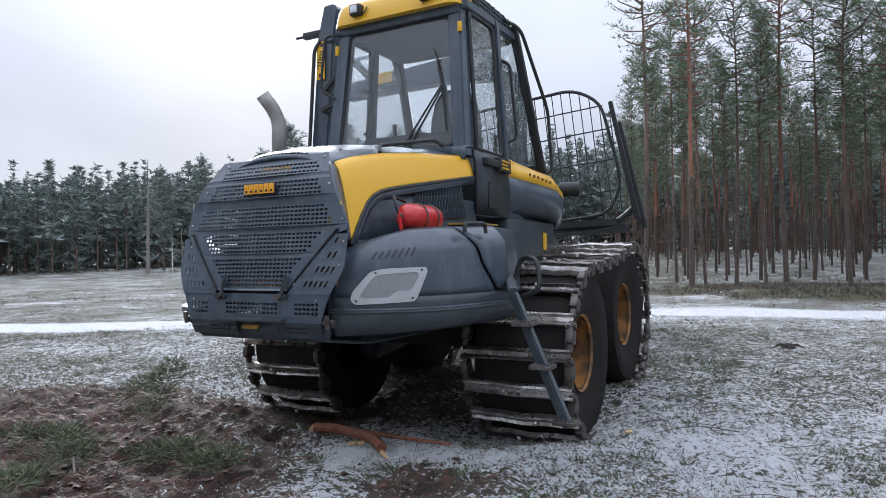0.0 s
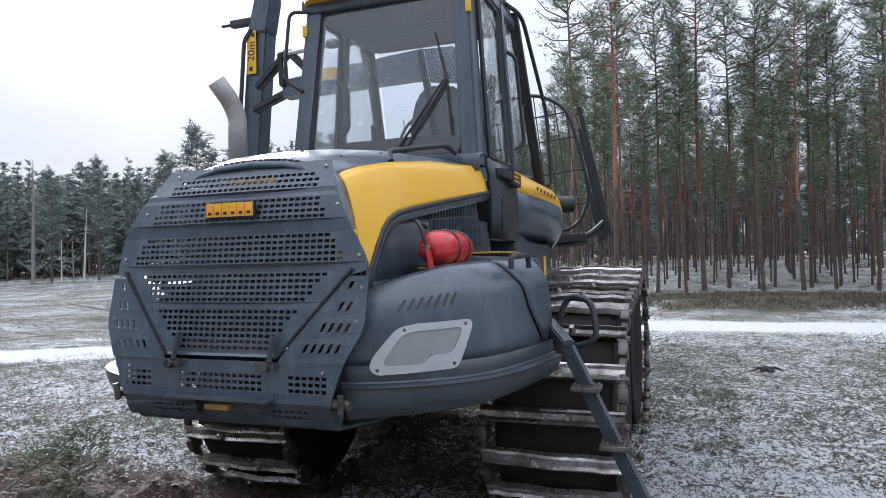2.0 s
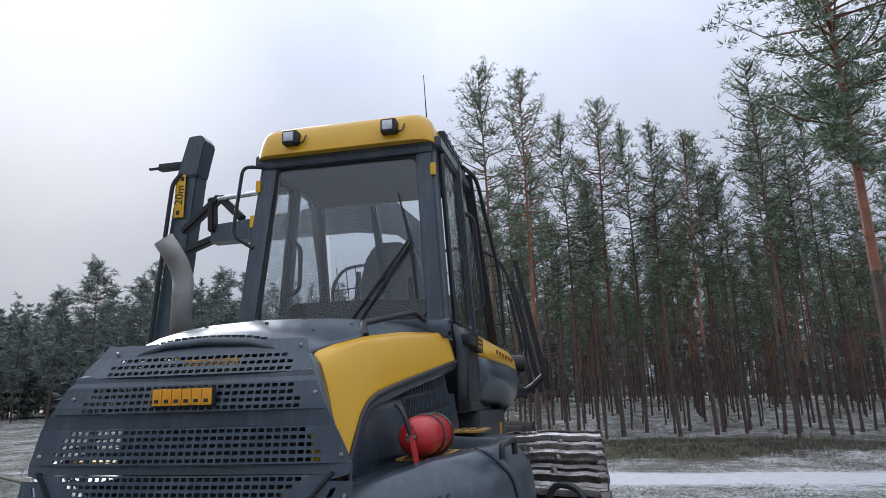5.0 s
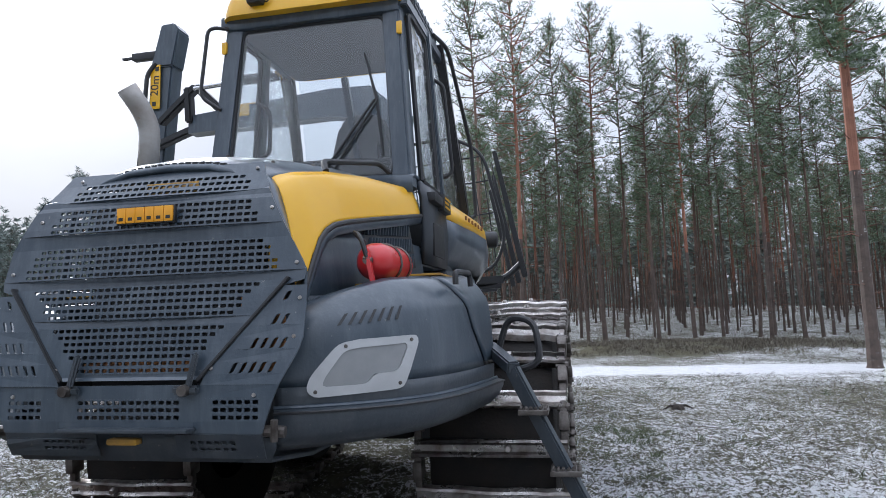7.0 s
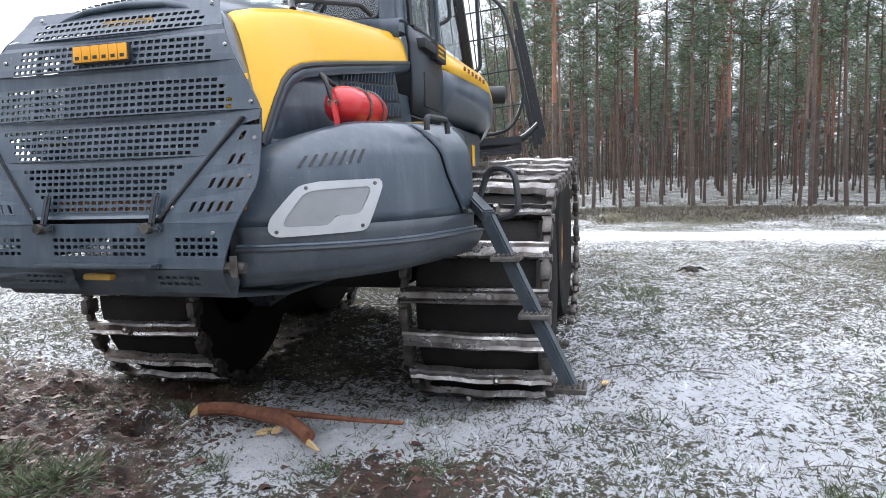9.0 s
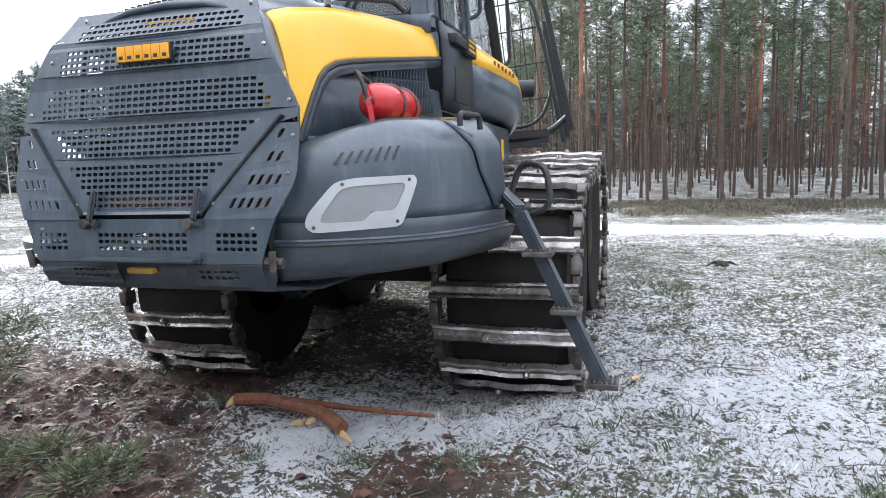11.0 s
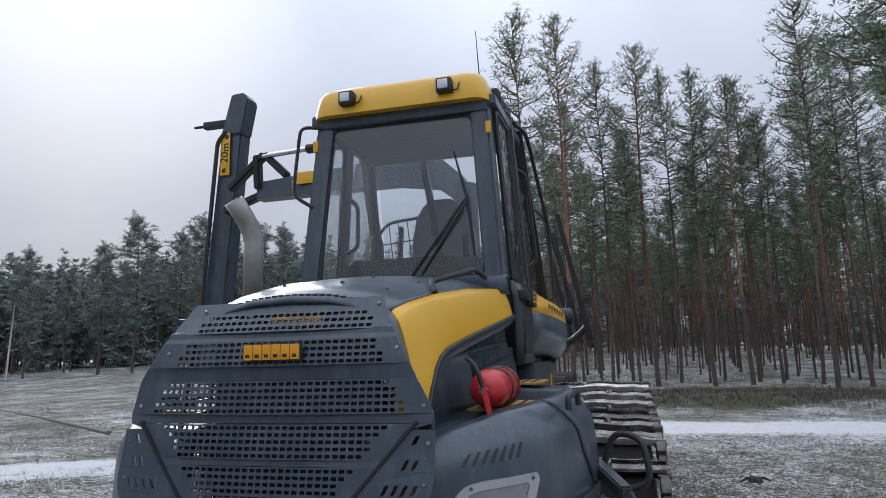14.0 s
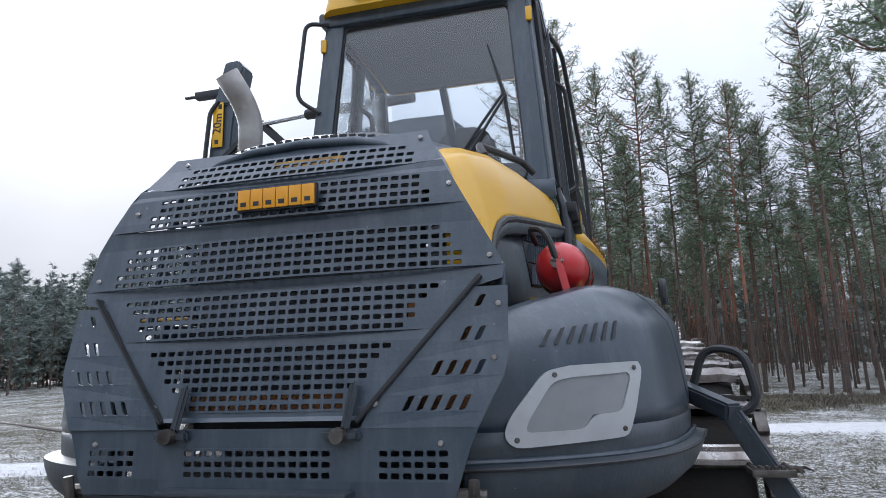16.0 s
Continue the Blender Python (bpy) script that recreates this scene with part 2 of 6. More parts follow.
def glass_material(name, tint, gloss):
    m = bpy.data.materials.new(name)
    m.use_nodes = True
    n, l = m.node_tree.nodes, m.node_tree.links
    n.clear()
    out = n.new("ShaderNodeOutputMaterial")
    tr = n.new("ShaderNodeBsdfTransparent")
    tr.inputs["Color"].default_value = rgb(tint)
    gl = n.new("ShaderNodeBsdfGlossy")
    gl.inputs["Roughness"].default_value = 0.03
    if gloss > 0.12:
        tc = n.new("ShaderNodeTexCoord")
        wv = n.new("ShaderNodeTexNoise")
        wv.inputs["Scale"].default_value, wv.inputs["Detail"].default_value, wv.inputs["Distortion"].default_value = 5.0, 3.0, 2.0
        l.new(tc.outputs["Object"], wv.inputs["Vector"])
        bp = n.new("ShaderNodeBump")
        bp.inputs["Strength"].default_value, bp.inputs["Distance"].default_value = 0.6, 0.03
        l.new(wv.outputs[0], bp.inputs["Height"])
        l.new(bp.outputs[0], gl.inputs["Normal"])
    lw = n.new("ShaderNodeLayerWeight")
    lw.inputs["Blend"].default_value = 0.5
    pw = n.new("ShaderNodeMath")
    pw.operation = "POWER"
    pw.inputs[1].default_value = 4.5
    l.new(lw.outputs["Facing"], pw.inputs[0])
    fr = n.new("ShaderNodeMath")
    fr.operation = "MULTIPLY_ADD"
    fr.inputs[1].default_value, fr.inputs[2].default_value = 0.9, gloss
    l.new(pw.outputs[0], fr.inputs[0])
    mx = n.new("ShaderNodeMixShader")
    l.new(fr.outputs[0], mx.inputs[0])
    l.new(tr.outputs[0], mx.inputs[1])
    l.new(gl.outputs[0], mx.inputs[2])
    l.new(mx.outputs[0], out.inputs["Surface"])
    return m


M_GLASS_WET = glass_material("wet_side_glass", (0.90, 0.93, 0.94), 0.16)
M_GLASS = glass_material("cab_glass", (0.93, 0.95, 0.96), 0.055)


def ground_material():
    m = bpy.data.materials.new("snowy_heath")
    m.use_nodes = True
    n, l = m.node_tree.nodes, m.node_tree.links
    b = n["Principled BSDF"]
    geo = n.new("ShaderNodeNewGeometry")
    pos = geo.outputs["Position"]

    def noise_node(scale, detail=6.0, rough=0.6):
        t = n.new("ShaderNodeTexNoise")
        t.inputs["Scale"].default_value, t.inputs["Detail"].default_value, t.inputs["Roughness"].default_value = scale, detail, rough
        l.new(pos, t.inputs["Vector"])
        return t.outputs[0]

    def ramp(v, a, c0, z, c1):
        r = n.new("ShaderNodeValToRGB")
        r.color_ramp.elements[0].position, r.color_ramp.elements[0].color = a, rgb(c0)
        r.color_ramp.elements[1].position, r.color_ramp.elements[1].color = z, rgb(c1)
        l.new(v, r.inputs[0])
        return r.outputs[0]

    def mix(f, c0, c1):
        x = n.new("ShaderNodeMix")
        x.data_type = "RGBA"
        l.new(f, x.inputs[0])
        l.new(c0, x.inputs[6])
        l.new(c1, x.inputs[7])
        return x.outputs[2]

    heath = ramp(noise_node(9.0), 0.35, (0.042, 0.040, 0.026), 0.68, (0.15, 0.145, 0.09))
    moss = ramp(noise_node(14.0), 0.3, (0.045, 0.046, 0.020), 0.7, (0.12, 0.10, 0.048))
    mud = ramp(noise_node(11.0, 8, 0.7), 0.38, (0.018, 0.008, 0.006), 0.66, (0.15, 0.062, 0.042))
    snow = ramp(noise_node(5.0), 0.3, (0.68, 0.69, 0.705), 0.7, (0.87, 0.873, 0.885))
    att = n.new("ShaderNodeAttribute")
    att.attribute_name = "cover"
    sep = n.new("ShaderNodeSeparateColor")
    l.new(att.outputs["Color"], sep.inputs[0])
    mossy = mix(sep.outputs[1], heath, moss)
    soil = mix(sep.outputs[0], mossy, mud)

    grain = noise_node(17.0, 8, 0.72)
    speckle = noise_node(46.0, 7, 0.72)
    both = n.new("ShaderNodeMath")
    both.operation = "ADD"
    half = n.new("ShaderNodeMath")
    half.operation = "MULTIPLY"
    half.inputs[1].default_value = 1.0
    l.new(speckle, half.inputs[0])
    l.new(grain, both.inputs[0])
    l.new(half.outputs[0], both.inputs[1])
    fine = both.outputs[0]
    wide = noise_node(0.45, 3, 0.5)
    mid = noise_node(2.2, 4, 0.6)
    bsum = n.new("ShaderNodeMath")
    bsum.operation = "ADD"
    l.new(wide, bsum.inputs[0])
    l.new(mid, bsum.inputs[1])
    broad = bsum.outputs[0]
    mm = n.new("ShaderNodeMath")
    mm.operation = "MULTIPLY_ADD"
    l.new(broad, mm.inputs[0])
    mm.inputs[1].default_value = 0.50
    rough_mix = n.new("ShaderNodeMath")
    rough_mix.operation = "MULTIPLY"
    rough_mix.inputs[1].default_value = 1.6
    l.new(fine, rough_mix.inputs[0])
    l.new(rough_mix.outputs[0], mm.inputs[2])
    ad = n.new("ShaderNodeMath")
    ad.operation = "ADD"
    l.new(mm.outputs[0], ad.inputs[0])
    l.new(sep.outputs[2], ad.inputs[1])
    mr = n.new("ShaderNodeMapRange")
    mr.inputs["From Min"].default_value, mr.inputs["From Max"].default_value = 2.05, 2.16
    l.new(ad.outputs[0], mr.inputs[0])
    l.new(mix(mr.outputs[0], soil, snow), b.inputs["Base Color"])
    rr = n.new("ShaderNodeMapRange")
    rr.inputs["To Min"].default_value, rr.inputs["To Max"].default_value = 0.95, 0.62
    l.new(sep.outputs[0], rr.inputs[0])
    l.new(rr.outputs[0], b.inputs["Roughness"])
    bp = n.new("ShaderNodeBump")
    bp.inputs["Strength"].default_value, bp.inputs["Distance"].default_value = 1.0, 0.085
    l.new(noise_node(30.0, 8, 0.7), bp.inputs["Height"])
    l.new(bp.outputs[0], b.inputs["Normal"])
    return m


M_GROUND = ground_material()


# ---- building helpers ----
def mesh_of(verts, faces):
    bm = bmesh.new()
    vs = [bm.verts.new(v) for v in verts]
    for f in faces:
        try:
            bm.faces.new([vs[i] for i in f])
        except ValueError:
            pass
    return bm


def finish(bm, name, mat, smooth=True, angle=35):
    bmesh.ops.recalc_face_normals(bm, faces=bm.faces)
    for f in bm.faces:
        f.smooth = smooth
    if smooth:
        lim = radians(angle)
        for e in bm.edges:
            e.smooth = not (len(e.link_faces) == 2 and e.calc_face_angle(0) > lim)
    me = bpy.data.meshes.new(name)
    bm.to_mesh(me)
    bm.free()
    me.materials.append(mat)
    return me


def part(name, bm, mat, parent, label="", smooth=True, thick=0.0):
    ob = new(name, finish(bm, name, mat, smooth))
    ob.parent = parent
    if label:
        ob["label"] = label
    if thick:
        s = ob.modifiers.new("thickness", "SOLIDIFY")
        s.thickness, s.offset = thick, -1
    return ob


def empty(name, label, category, group="", at=(0, 0, 0)):
    e = new(name)
    e.location = at
    e.empty_display_size = 0.1
    return tagged(e, label, category, group)


def box(lo, hi, bevel=0.0, segs=2):
    bm = bmesh.new()
    bmesh.ops.create_cube(bm, size=1)
    for v in bm.verts:
        for i in range(3):
            v.co[i] = lo[i] if v.co[i] < 0 else hi[i]
    if bevel:
        bmesh.ops.bevel(bm, geom=bm.edges[:], offset=bevel, segments=segs, affect="EDGES", profile=0.6)
    return bm


def beam(a, b, w, h, up=(0, 0, 1), bevel=0.008, taper=1.0):
    """A bevelled box beam from a to b, w across and h high."""
    a, b = Vector(a), Vector(b)
    bm = box((-w / 2, -h / 2, 0), (w / 2, h / 2, (b - a).length), 0)
    for v in bm.verts:
        if v.co.z > 0.001:
            v.co.x *= taper
            v.co.y *= taper
    if bevel:
        bmesh.ops.bevel(bm, geom=bm.edges[:], offset=bevel, segments=2, affect="EDGES")
    d = (b - a).normalized()
    x = d.cross(Vector(up)).normalized()
    y = d.cross(x) * -1
    bm.transform(Matrix.Translation(a) @ Matrix((x, y, d)).transposed().to_4x4())
    return bm


def rounded(points, radius, steps=4):
    """The polyline with its corners rounded."""
    pts = [Vector(p) for p in points]
    out = [pts[0]]
    for p, q, r in zip(pts, pts[1:], pts[2:]):
        a, b = (p - q), (r - q)
        k = min(radius, a.length * 0.45, b.length * 0.45)
        s, e = q + a.normalized() * k, q + b.normalized() * k
        for i in range(steps + 1):
            t = i / steps
            out.append(s * (1 - t) ** 2 + q * 2 * t * (1 - t) + e * t * t)
    return out + [pts[-1]]


def tube(points, r, seg=8, caps=True, radii=None):
    pts = [Vector(p) for p in points]
    bm = bmesh.new()
    rings = []
    d0 = (pts[1] - pts[0]).normalized()
    x = d0.orthogonal().normalized()
    for i, p in enumerate(pts):
        d = (pts[min(i + 1, len(pts) - 1)] - pts[max(i - 1, 0)]).normalized()
        x = (x - d * x.dot(d)).normalized()
        y = d.cross(x)
        rr = radii[i] if radii else r
        rings.append([bm.verts.new(p + (x * math.cos(6.28319 * k / seg) + y * math.sin(6.28319 * k / seg)) * rr) for k in range(seg)])
    for p, q in zip(rings, rings[1:]):
        for k in range(seg):
            bm.faces.new((p[k], p[(k + 1) % seg], q[(k + 1) % seg], q[k]))
    if caps:
        bm.faces.new(rings[0][::-1])
        bm.faces.new(rings[-1])
    return bm


def lathe(profile, origin, axis, seg=24):
    """Turns (radius, height) pairs round an axis."""
    axis = Vector(axis).normalized()
    x = axis.orthogonal().normalized()
    y = axis.cross(x)
    bm = bmesh.new()
    rings = []
    for r, h in profile:
        rings.append([bm.verts.new(Vector(origin) + axis * h + (x * math.cos(6.28319 * k / seg) + y * math.sin(6.28319 * k / seg)) * max(r, 1e-4)) for k in range(seg)])
    for p, q in zip(rings, rings[1:]):
        for k in range(seg):
            bm.faces.new((p[k], p[(k + 1) % seg], q[(k + 1) % seg], q[k]))
    bmesh.ops.remove_doubles(bm, verts=bm.verts[:], dist=0.0003)
    return bm


def sheet(grid):
    """A surface through a grid of points (rows of points)."""
    bm = bmesh.new()
    vs = [[bm.verts.new(p) for p in row] for row in grid]
    for r0, r1 in zip(vs, vs[1:]):
        for a, b, c, d in zip(r0, r0[1:], r1[1:], r1):
            bm.faces.new((a, b, c, d))
    return bm


def prism(poly, axis, lo, hi, bevel=0.0):
    """A flat outline, given in the two other axes, pushed out along an axis."""
    def at(u, v, w):
        return {"x": (w, u, v), "y": (u, w, v), "z": (u, v, w)}[axis]
    n = len(poly)
    bm = mesh_of([at(u, v, lo) for u, v in poly] + [at(u, v, hi) for u, v in poly],
                 [tuple(range(n)), tuple(range(n, 2 * n))] + [(i, (i + 1) % n, n + (i + 1) % n, n + i) for i in range(n)])
    if bevel:
        bmesh.ops.recalc_face_normals(bm, faces=bm.faces)
        bmesh.ops.bevel(bm, geom=bm.edges[:], offset=bevel, segments=2, affect="EDGES")
    return bm


def joined(*bms):
    out = bmesh.new()
    for b in bms:
        me = bpy.data.meshes.new("join")
        b.to_mesh(me)
        b.free()
        out.from_mesh(me)
        bpy.data.meshes.remove(me)
    return out


def flipped(bm):
    """The mirror image across x = 0."""
    bm.transform(Matrix.Diagonal((-1, 1, 1, 1)))
    return bm


def curve(table, v):
    """Straight-line look-up in a table of (key, value)."""
    if v <= table[0][0]:
        return table[0][1]
    for (a, p), (b, q) in zip(table, table[1:]):
        if v <= b:
            return p + (q - p) * (v - a) / (b - a)
    return table[-1][1]


def smooth_curve(pts, s):
    """A point on a Catmull-Rom line through pts, s from 0 to 1."""
    k = min(len(pts) - 2, int(s * (len(pts) - 1)))
    t = s * (len(pts) - 1) - k
    p = [Vector(pts[max(0, min(len(pts) - 1, k + i))]) for i in (-1, 0, 1, 2)]
    return 0.5 * (2 * p[1] + (p[2] - p[0]) * t + (2 * p[0] - 5 * p[1] + 4 * p[2] - p[3]) * t * t + (3 * p[1] - p[0] - 3 * p[2] + p[3]) * t ** 3)


# ---- ground ----
def blob(x, y, cx, cy, rx, ry):
    """1 at the middle of an ellipse, falling to 0 at its rim and beyond."""
    d = ((x - cx) / rx) ** 2 + ((y - cy) / ry) ** 2
    return max(0.0, 1 - d)


ROAD_LINE = [(-40, -4), (-16, 2.6), (-9, 5.5), (-4, 9.2), (0, 12.3), (4, 12.6), (9, 12.9), (30, 12.4)]


def land(x, y):
    """Height of the ground."""
    z = 0.0
    far = max(0.0, y - 24)
    z += 1.9 * (1 - math.exp(-(far / 26) ** 1.5)) - 0.004 * max(0, x - 4) * min(1, far / 10) * 6
    z += 0.05 * noise.noise((x * 0.35, y * 0.35, 0.3))
    near = math.exp(-((x - 0.5) ** 2 + (y - 1.5) ** 2) / 90)
    z += near * 0.030 * noise.noise((x * 2.1, y * 2.1, 4.2)) + near * 0.026 * noise.noise((x * 5.5, y * 5.5, 7.7)) + near * 0.022 * noise.noise((x * 11, y * 11, 2.7)) + near * 0.020 * noise.noise((x * 21, y * 21, 6.1))
    m = mud_amount(x, y)
    if m > 0:
        z += m * (0.07 * noise.noise((x * 2.6 + 0.4 * y, y * 3.4, 1.1)) + 0.06 * noise.noise((x * 7, y * 7, 3.3)) + 0.045 * noise.noise((x * 14, y * 14, 5.0)))
    z -= 0.15 * min(1.0, 1.5 * blob(x, y, 0.0, 2.15, 1.9, 1.35))
    z += 0.25 * blob(x, y, 4.6, 19.8, 7.0, 3.4)
    return z


def mud_amount(x, y):
    m = max(blob(x, y, -2.2, 0.35, 2.7, 1.35) * 1.6, blob(x, y, -0.8, -0.5, 1.5, 1.2) * 1.6, blob(x, y, -1.0, 1.2, 0.8, 1.0) * 1.2, 0.55 * blob(x, y, 1.1, 0.35, 0.8, 0.5))
    return max(0.0, min(1.0, m + 0.5 * noise.noise((x * 1.7, y * 1.7, 9.0)) * (m > 0)))


def cover(x, y):
    """How much mud and moss there is, and how the snow lies."""
    mud = mud_amount(x, y)
    mound = min(1.0, 1.8 * blob(x + 1.5 * noise.noise((x * 0.5, y * 0.5, 6.0)), y + 1.2 * noise.noise((x * 0.6, y * 0.6, 1.0)), 4.4, 19.6, 6.2, 3.3))
    moss = mound * max(0.0, min(1.0, 0.95 + 1.0 * noise.noise((x * 0.8, y * 1.6, 8.8))))
    moss = max(moss, max(0.0, noise.noise((x * 0.9, y * 0.9, 2.0)) * 1.2 - 0.25))
    snow = 0.0
    road = min(abs(y - curve(ROAD_LINE, x)) / (1.1 if x < -1 else 0.95), 9)
    snow += 0.75 * max(0.0, 1 - road ** 2) - 0.06 + 0.09 * min(1.0, max(0.0, (x + 2.6) / 3.2))
    snow -= 0.33 * mud
    snow -= 0.40 * moss * (mound > 0)
    snow -= 0.16 * min(1.0, 2.0 * blob(x, y, 0.05, 4.0, 1.7, 3.2))
    snow += 0.24 * blob(x, y, 0.2, 1.2, 1.5, 1.1) + 0.12 * blob(x, y, 0.25, 0.60, 0.95, 0.62) + 0.06 * blob(x, y, 3.2, 0.8, 2.8, 3.4)
    snow -= 0.16 * blob(x, y, 4.5, 7.3, 6.0, 4.2)
    snow -= 0.05 * min(1.0, max(0.0, (-5 - x) / 4))
    if 14.0 < y < 17.5 and x > -4:
        snow -= 0.10
    if y > 22 and x > -8:
        snow -= 0.11
    return mud, moss, snow


def graded(lo, hi, step, reach, growth=1.075):
    out = list(np.arange(lo, hi + 1e-6, step))
    for sign, end in ((-1, lo), (1, hi)):
        v, s = end, step
        while abs(v) < reach:
            s *= growth
            v += sign * s
            out.append(v)
    return sorted(out)


gx, gy = graded(-3.4, 4.4, 0.037, 900, 1.07), graded(-1.2, 4.6, 0.037, 900, 1.07)
g_verts = [(x, y, land(x, y)) for y in gy for x in gx]
g_faces = [(j * len(gx) + i, j * len(gx) + i + 1, (j + 1) * len(gx) + i + 1, (j + 1) * len(gx) + i) for j in range(len(gy) - 1) for i in range(len(gx) - 1)]
g_mesh = bpy.data.meshes.new("ground")
g_mesh.from_pydata(g_verts, [], g_faces)
g_mesh.polygons.foreach_set("use_smooth", [True] * len(g_faces))
attr = g_mesh.color_attributes.new("cover", "FLOAT_COLOR", "POINT")
g_cov = []
for x, y, z in g_verts:
    a, b, c = cover(x, y)
    g_cov += [a, b, c, 1.0]
attr.data.foreach_set("color", g_cov)
g_mesh.materials.append(M_GROUND)
ground = tagged(new("ground", g_mesh), "thinly snow-covered heath with muddy ruts and moss", "ground", kind="structure")


# ---- pines ----
def needle_mesh(name, clumps, per, size, mat, rnd, fat=1.0):
    """Small spiky triangles round each clump's middle."""
    verts, faces = [], []
    for cx, cy, cz, r in clumps:
        for _ in range(per):
            a, e = rnd.uniform(0, 6.283), rnd.uniform(-0.25, 0.95)
            d = Vector((math.cos(a) * math.cos(e), math.sin(a) * math.cos(e), math.sin(e)))
            s = d.cross(Vector((rnd.uniform(-1, 1), rnd.uniform(-1, 1), rnd.uniform(-1, 1)))).normalized()
            ln, w = size * rnd.uniform(0.6, 1.3) * r, fat * size * rnd.uniform(0.055, 0.10) * r
            o = Vector((cx, cy, cz)) + d * (0.08 * r)
            k = len(verts)
            verts += [o - s * w, o + s * w, o + d * ln]
            faces.append((k, k + 1, k + 2))
    me = bpy.data.meshes.new(name)
    me.from_pydata(verts, [], faces)
    me.materials.append(mat)
    return me


def pine_shape(h, r0, crown_from, limbs, clumps_per, width, rnd, bow):
    """Trunk line, limbs and clump middles of a pine with its foot at the origin."""
    bend = rnd.uniform(0, 6.28)
    amp = rnd.uniform(0.05, 0.22) * bow
    def axis(z):
        k = z / h
        return Vector((math.cos(bend) * amp * math.sin(k * 3.6), math.sin(bend) * amp * math.sin(k * 2.9), z))
    limb_lines, clumps = [], []
    for i in range(limbs):
        k = crown_from + (1 - crown_from) * ((i + rnd.random()) / limbs) ** 0.9
        z = k * h
        q = (1 - k) / (1 - crown_from)
        shape = min(1.0, 1.9 * q) ** 0.6 * (1.0 if q < 0.6 else 1.0 - 0.75 * (q - 0.6) / 0.4)
        ln = width * (0.12 + 0.88 * shape) * rnd.uniform(0.45, 1.2)
        a = rnd.uniform(0, 6.283)
        lift = rnd.uniform(-0.15, 0.35) + 0.9 * (1 - q) ** 2
        d = Vector((math.cos(a), math.sin(a), 0))
        o = axis(z)
        mid = o + d * ln * 0.55 + Vector((0, 0, ln * 0.45 * lift))
        tip = o + d * ln + Vector((0, 0, ln * (lift + 0.22)))
        limb_lines.append((o, mid, tip))
        for j in range(clumps_per):
            t = 0.35 + 0.65 * (j + rnd.random()) / clumps_per
            p = o * (1 - t) ** 2 + mid * 2 * t * (1 - t) + tip * t * t
            sp = 0.06 + 0.15 * ln * t
            clumps.append((p.x + rnd.gauss(0, sp), p.y + rnd.gauss(0, sp), p.z + rnd.gauss(0, sp * 0.6), rnd.uniform(0.7, 1.25) * (0.6 + 0.4 * min(1.0, 4 * q))))
    top = axis(h)
    clumps += [(top.x + rnd.gauss(0, 0.03 + 0.012 * q), top.y + rnd.gauss(0, 0.03 + 0.012 * q), h - 0.07 * q, 0.55) for q in range(14)]
    return axis, limb_lines, clumps


def pine_tree(name, h, r0, crown_from, limbs, clumps_per, per, size, width, seed, label, needle, bark=None, bow=1.0):
    rnd = random.Random(seed)
    axis, limb_lines, clumps = pine_shape(h, r0, crown_from, limbs, clumps_per, width, rnd, bow)
    tree = empty(name, label, "tree", "pines of the forest")
    zs = [0, 0.12, 0.5, h * 0.14, h * 0.28, h * 0.45, h * 0.62, h * 0.8, h]
    rs = [r0 * 1.45, r0 * 1.12, r0, r0 * 0.93, r0 * 0.82, r0 * 0.68, r0 * 0.52, r0 * 0.3, 0.012]
    low = tube([axis(z) for z in zs[:5]], 0, 9, True, rs[:5])
    part("lower_trunk", low, M_BARK_LOW, tree, "grey flaky bark with lichen and snow")
    part("upper_trunk", tube([axis(z) for z in zs[4:]], 0, 8, True, rs[4:]), bark or M_BARK_UP, tree, "brown scaly bark" if bark else "smooth reddish bark")
    lines = [tube([o, m, t], 0, 4, False, [0.03, 0.02, 0.008]) for o, m, t in limb_lines]
    for i in range(32):
        z = rnd.uniform(0.08, crown_from) * h
        a = rnd.uniform(0, 6.28)
        ln = rnd.uniform(0.2, 0.9)
        o = axis(z)
        lines.append(tube([o, o + Vector((math.cos(a) * ln, math.sin(a) * ln, rnd.uniform(-0.15, 0.15)))], 0, 3, False, [0.014, 0.004]))
    tagged(part("branchwork", joined(*lines), bark or M_BARK_UP, tree), kind="stuff")
    crown = new("crown", needle_mesh("crown", clumps, per, size, needle, rnd))
    crown.parent = tree
    tagged(crown, kind="stuff")
    return tree


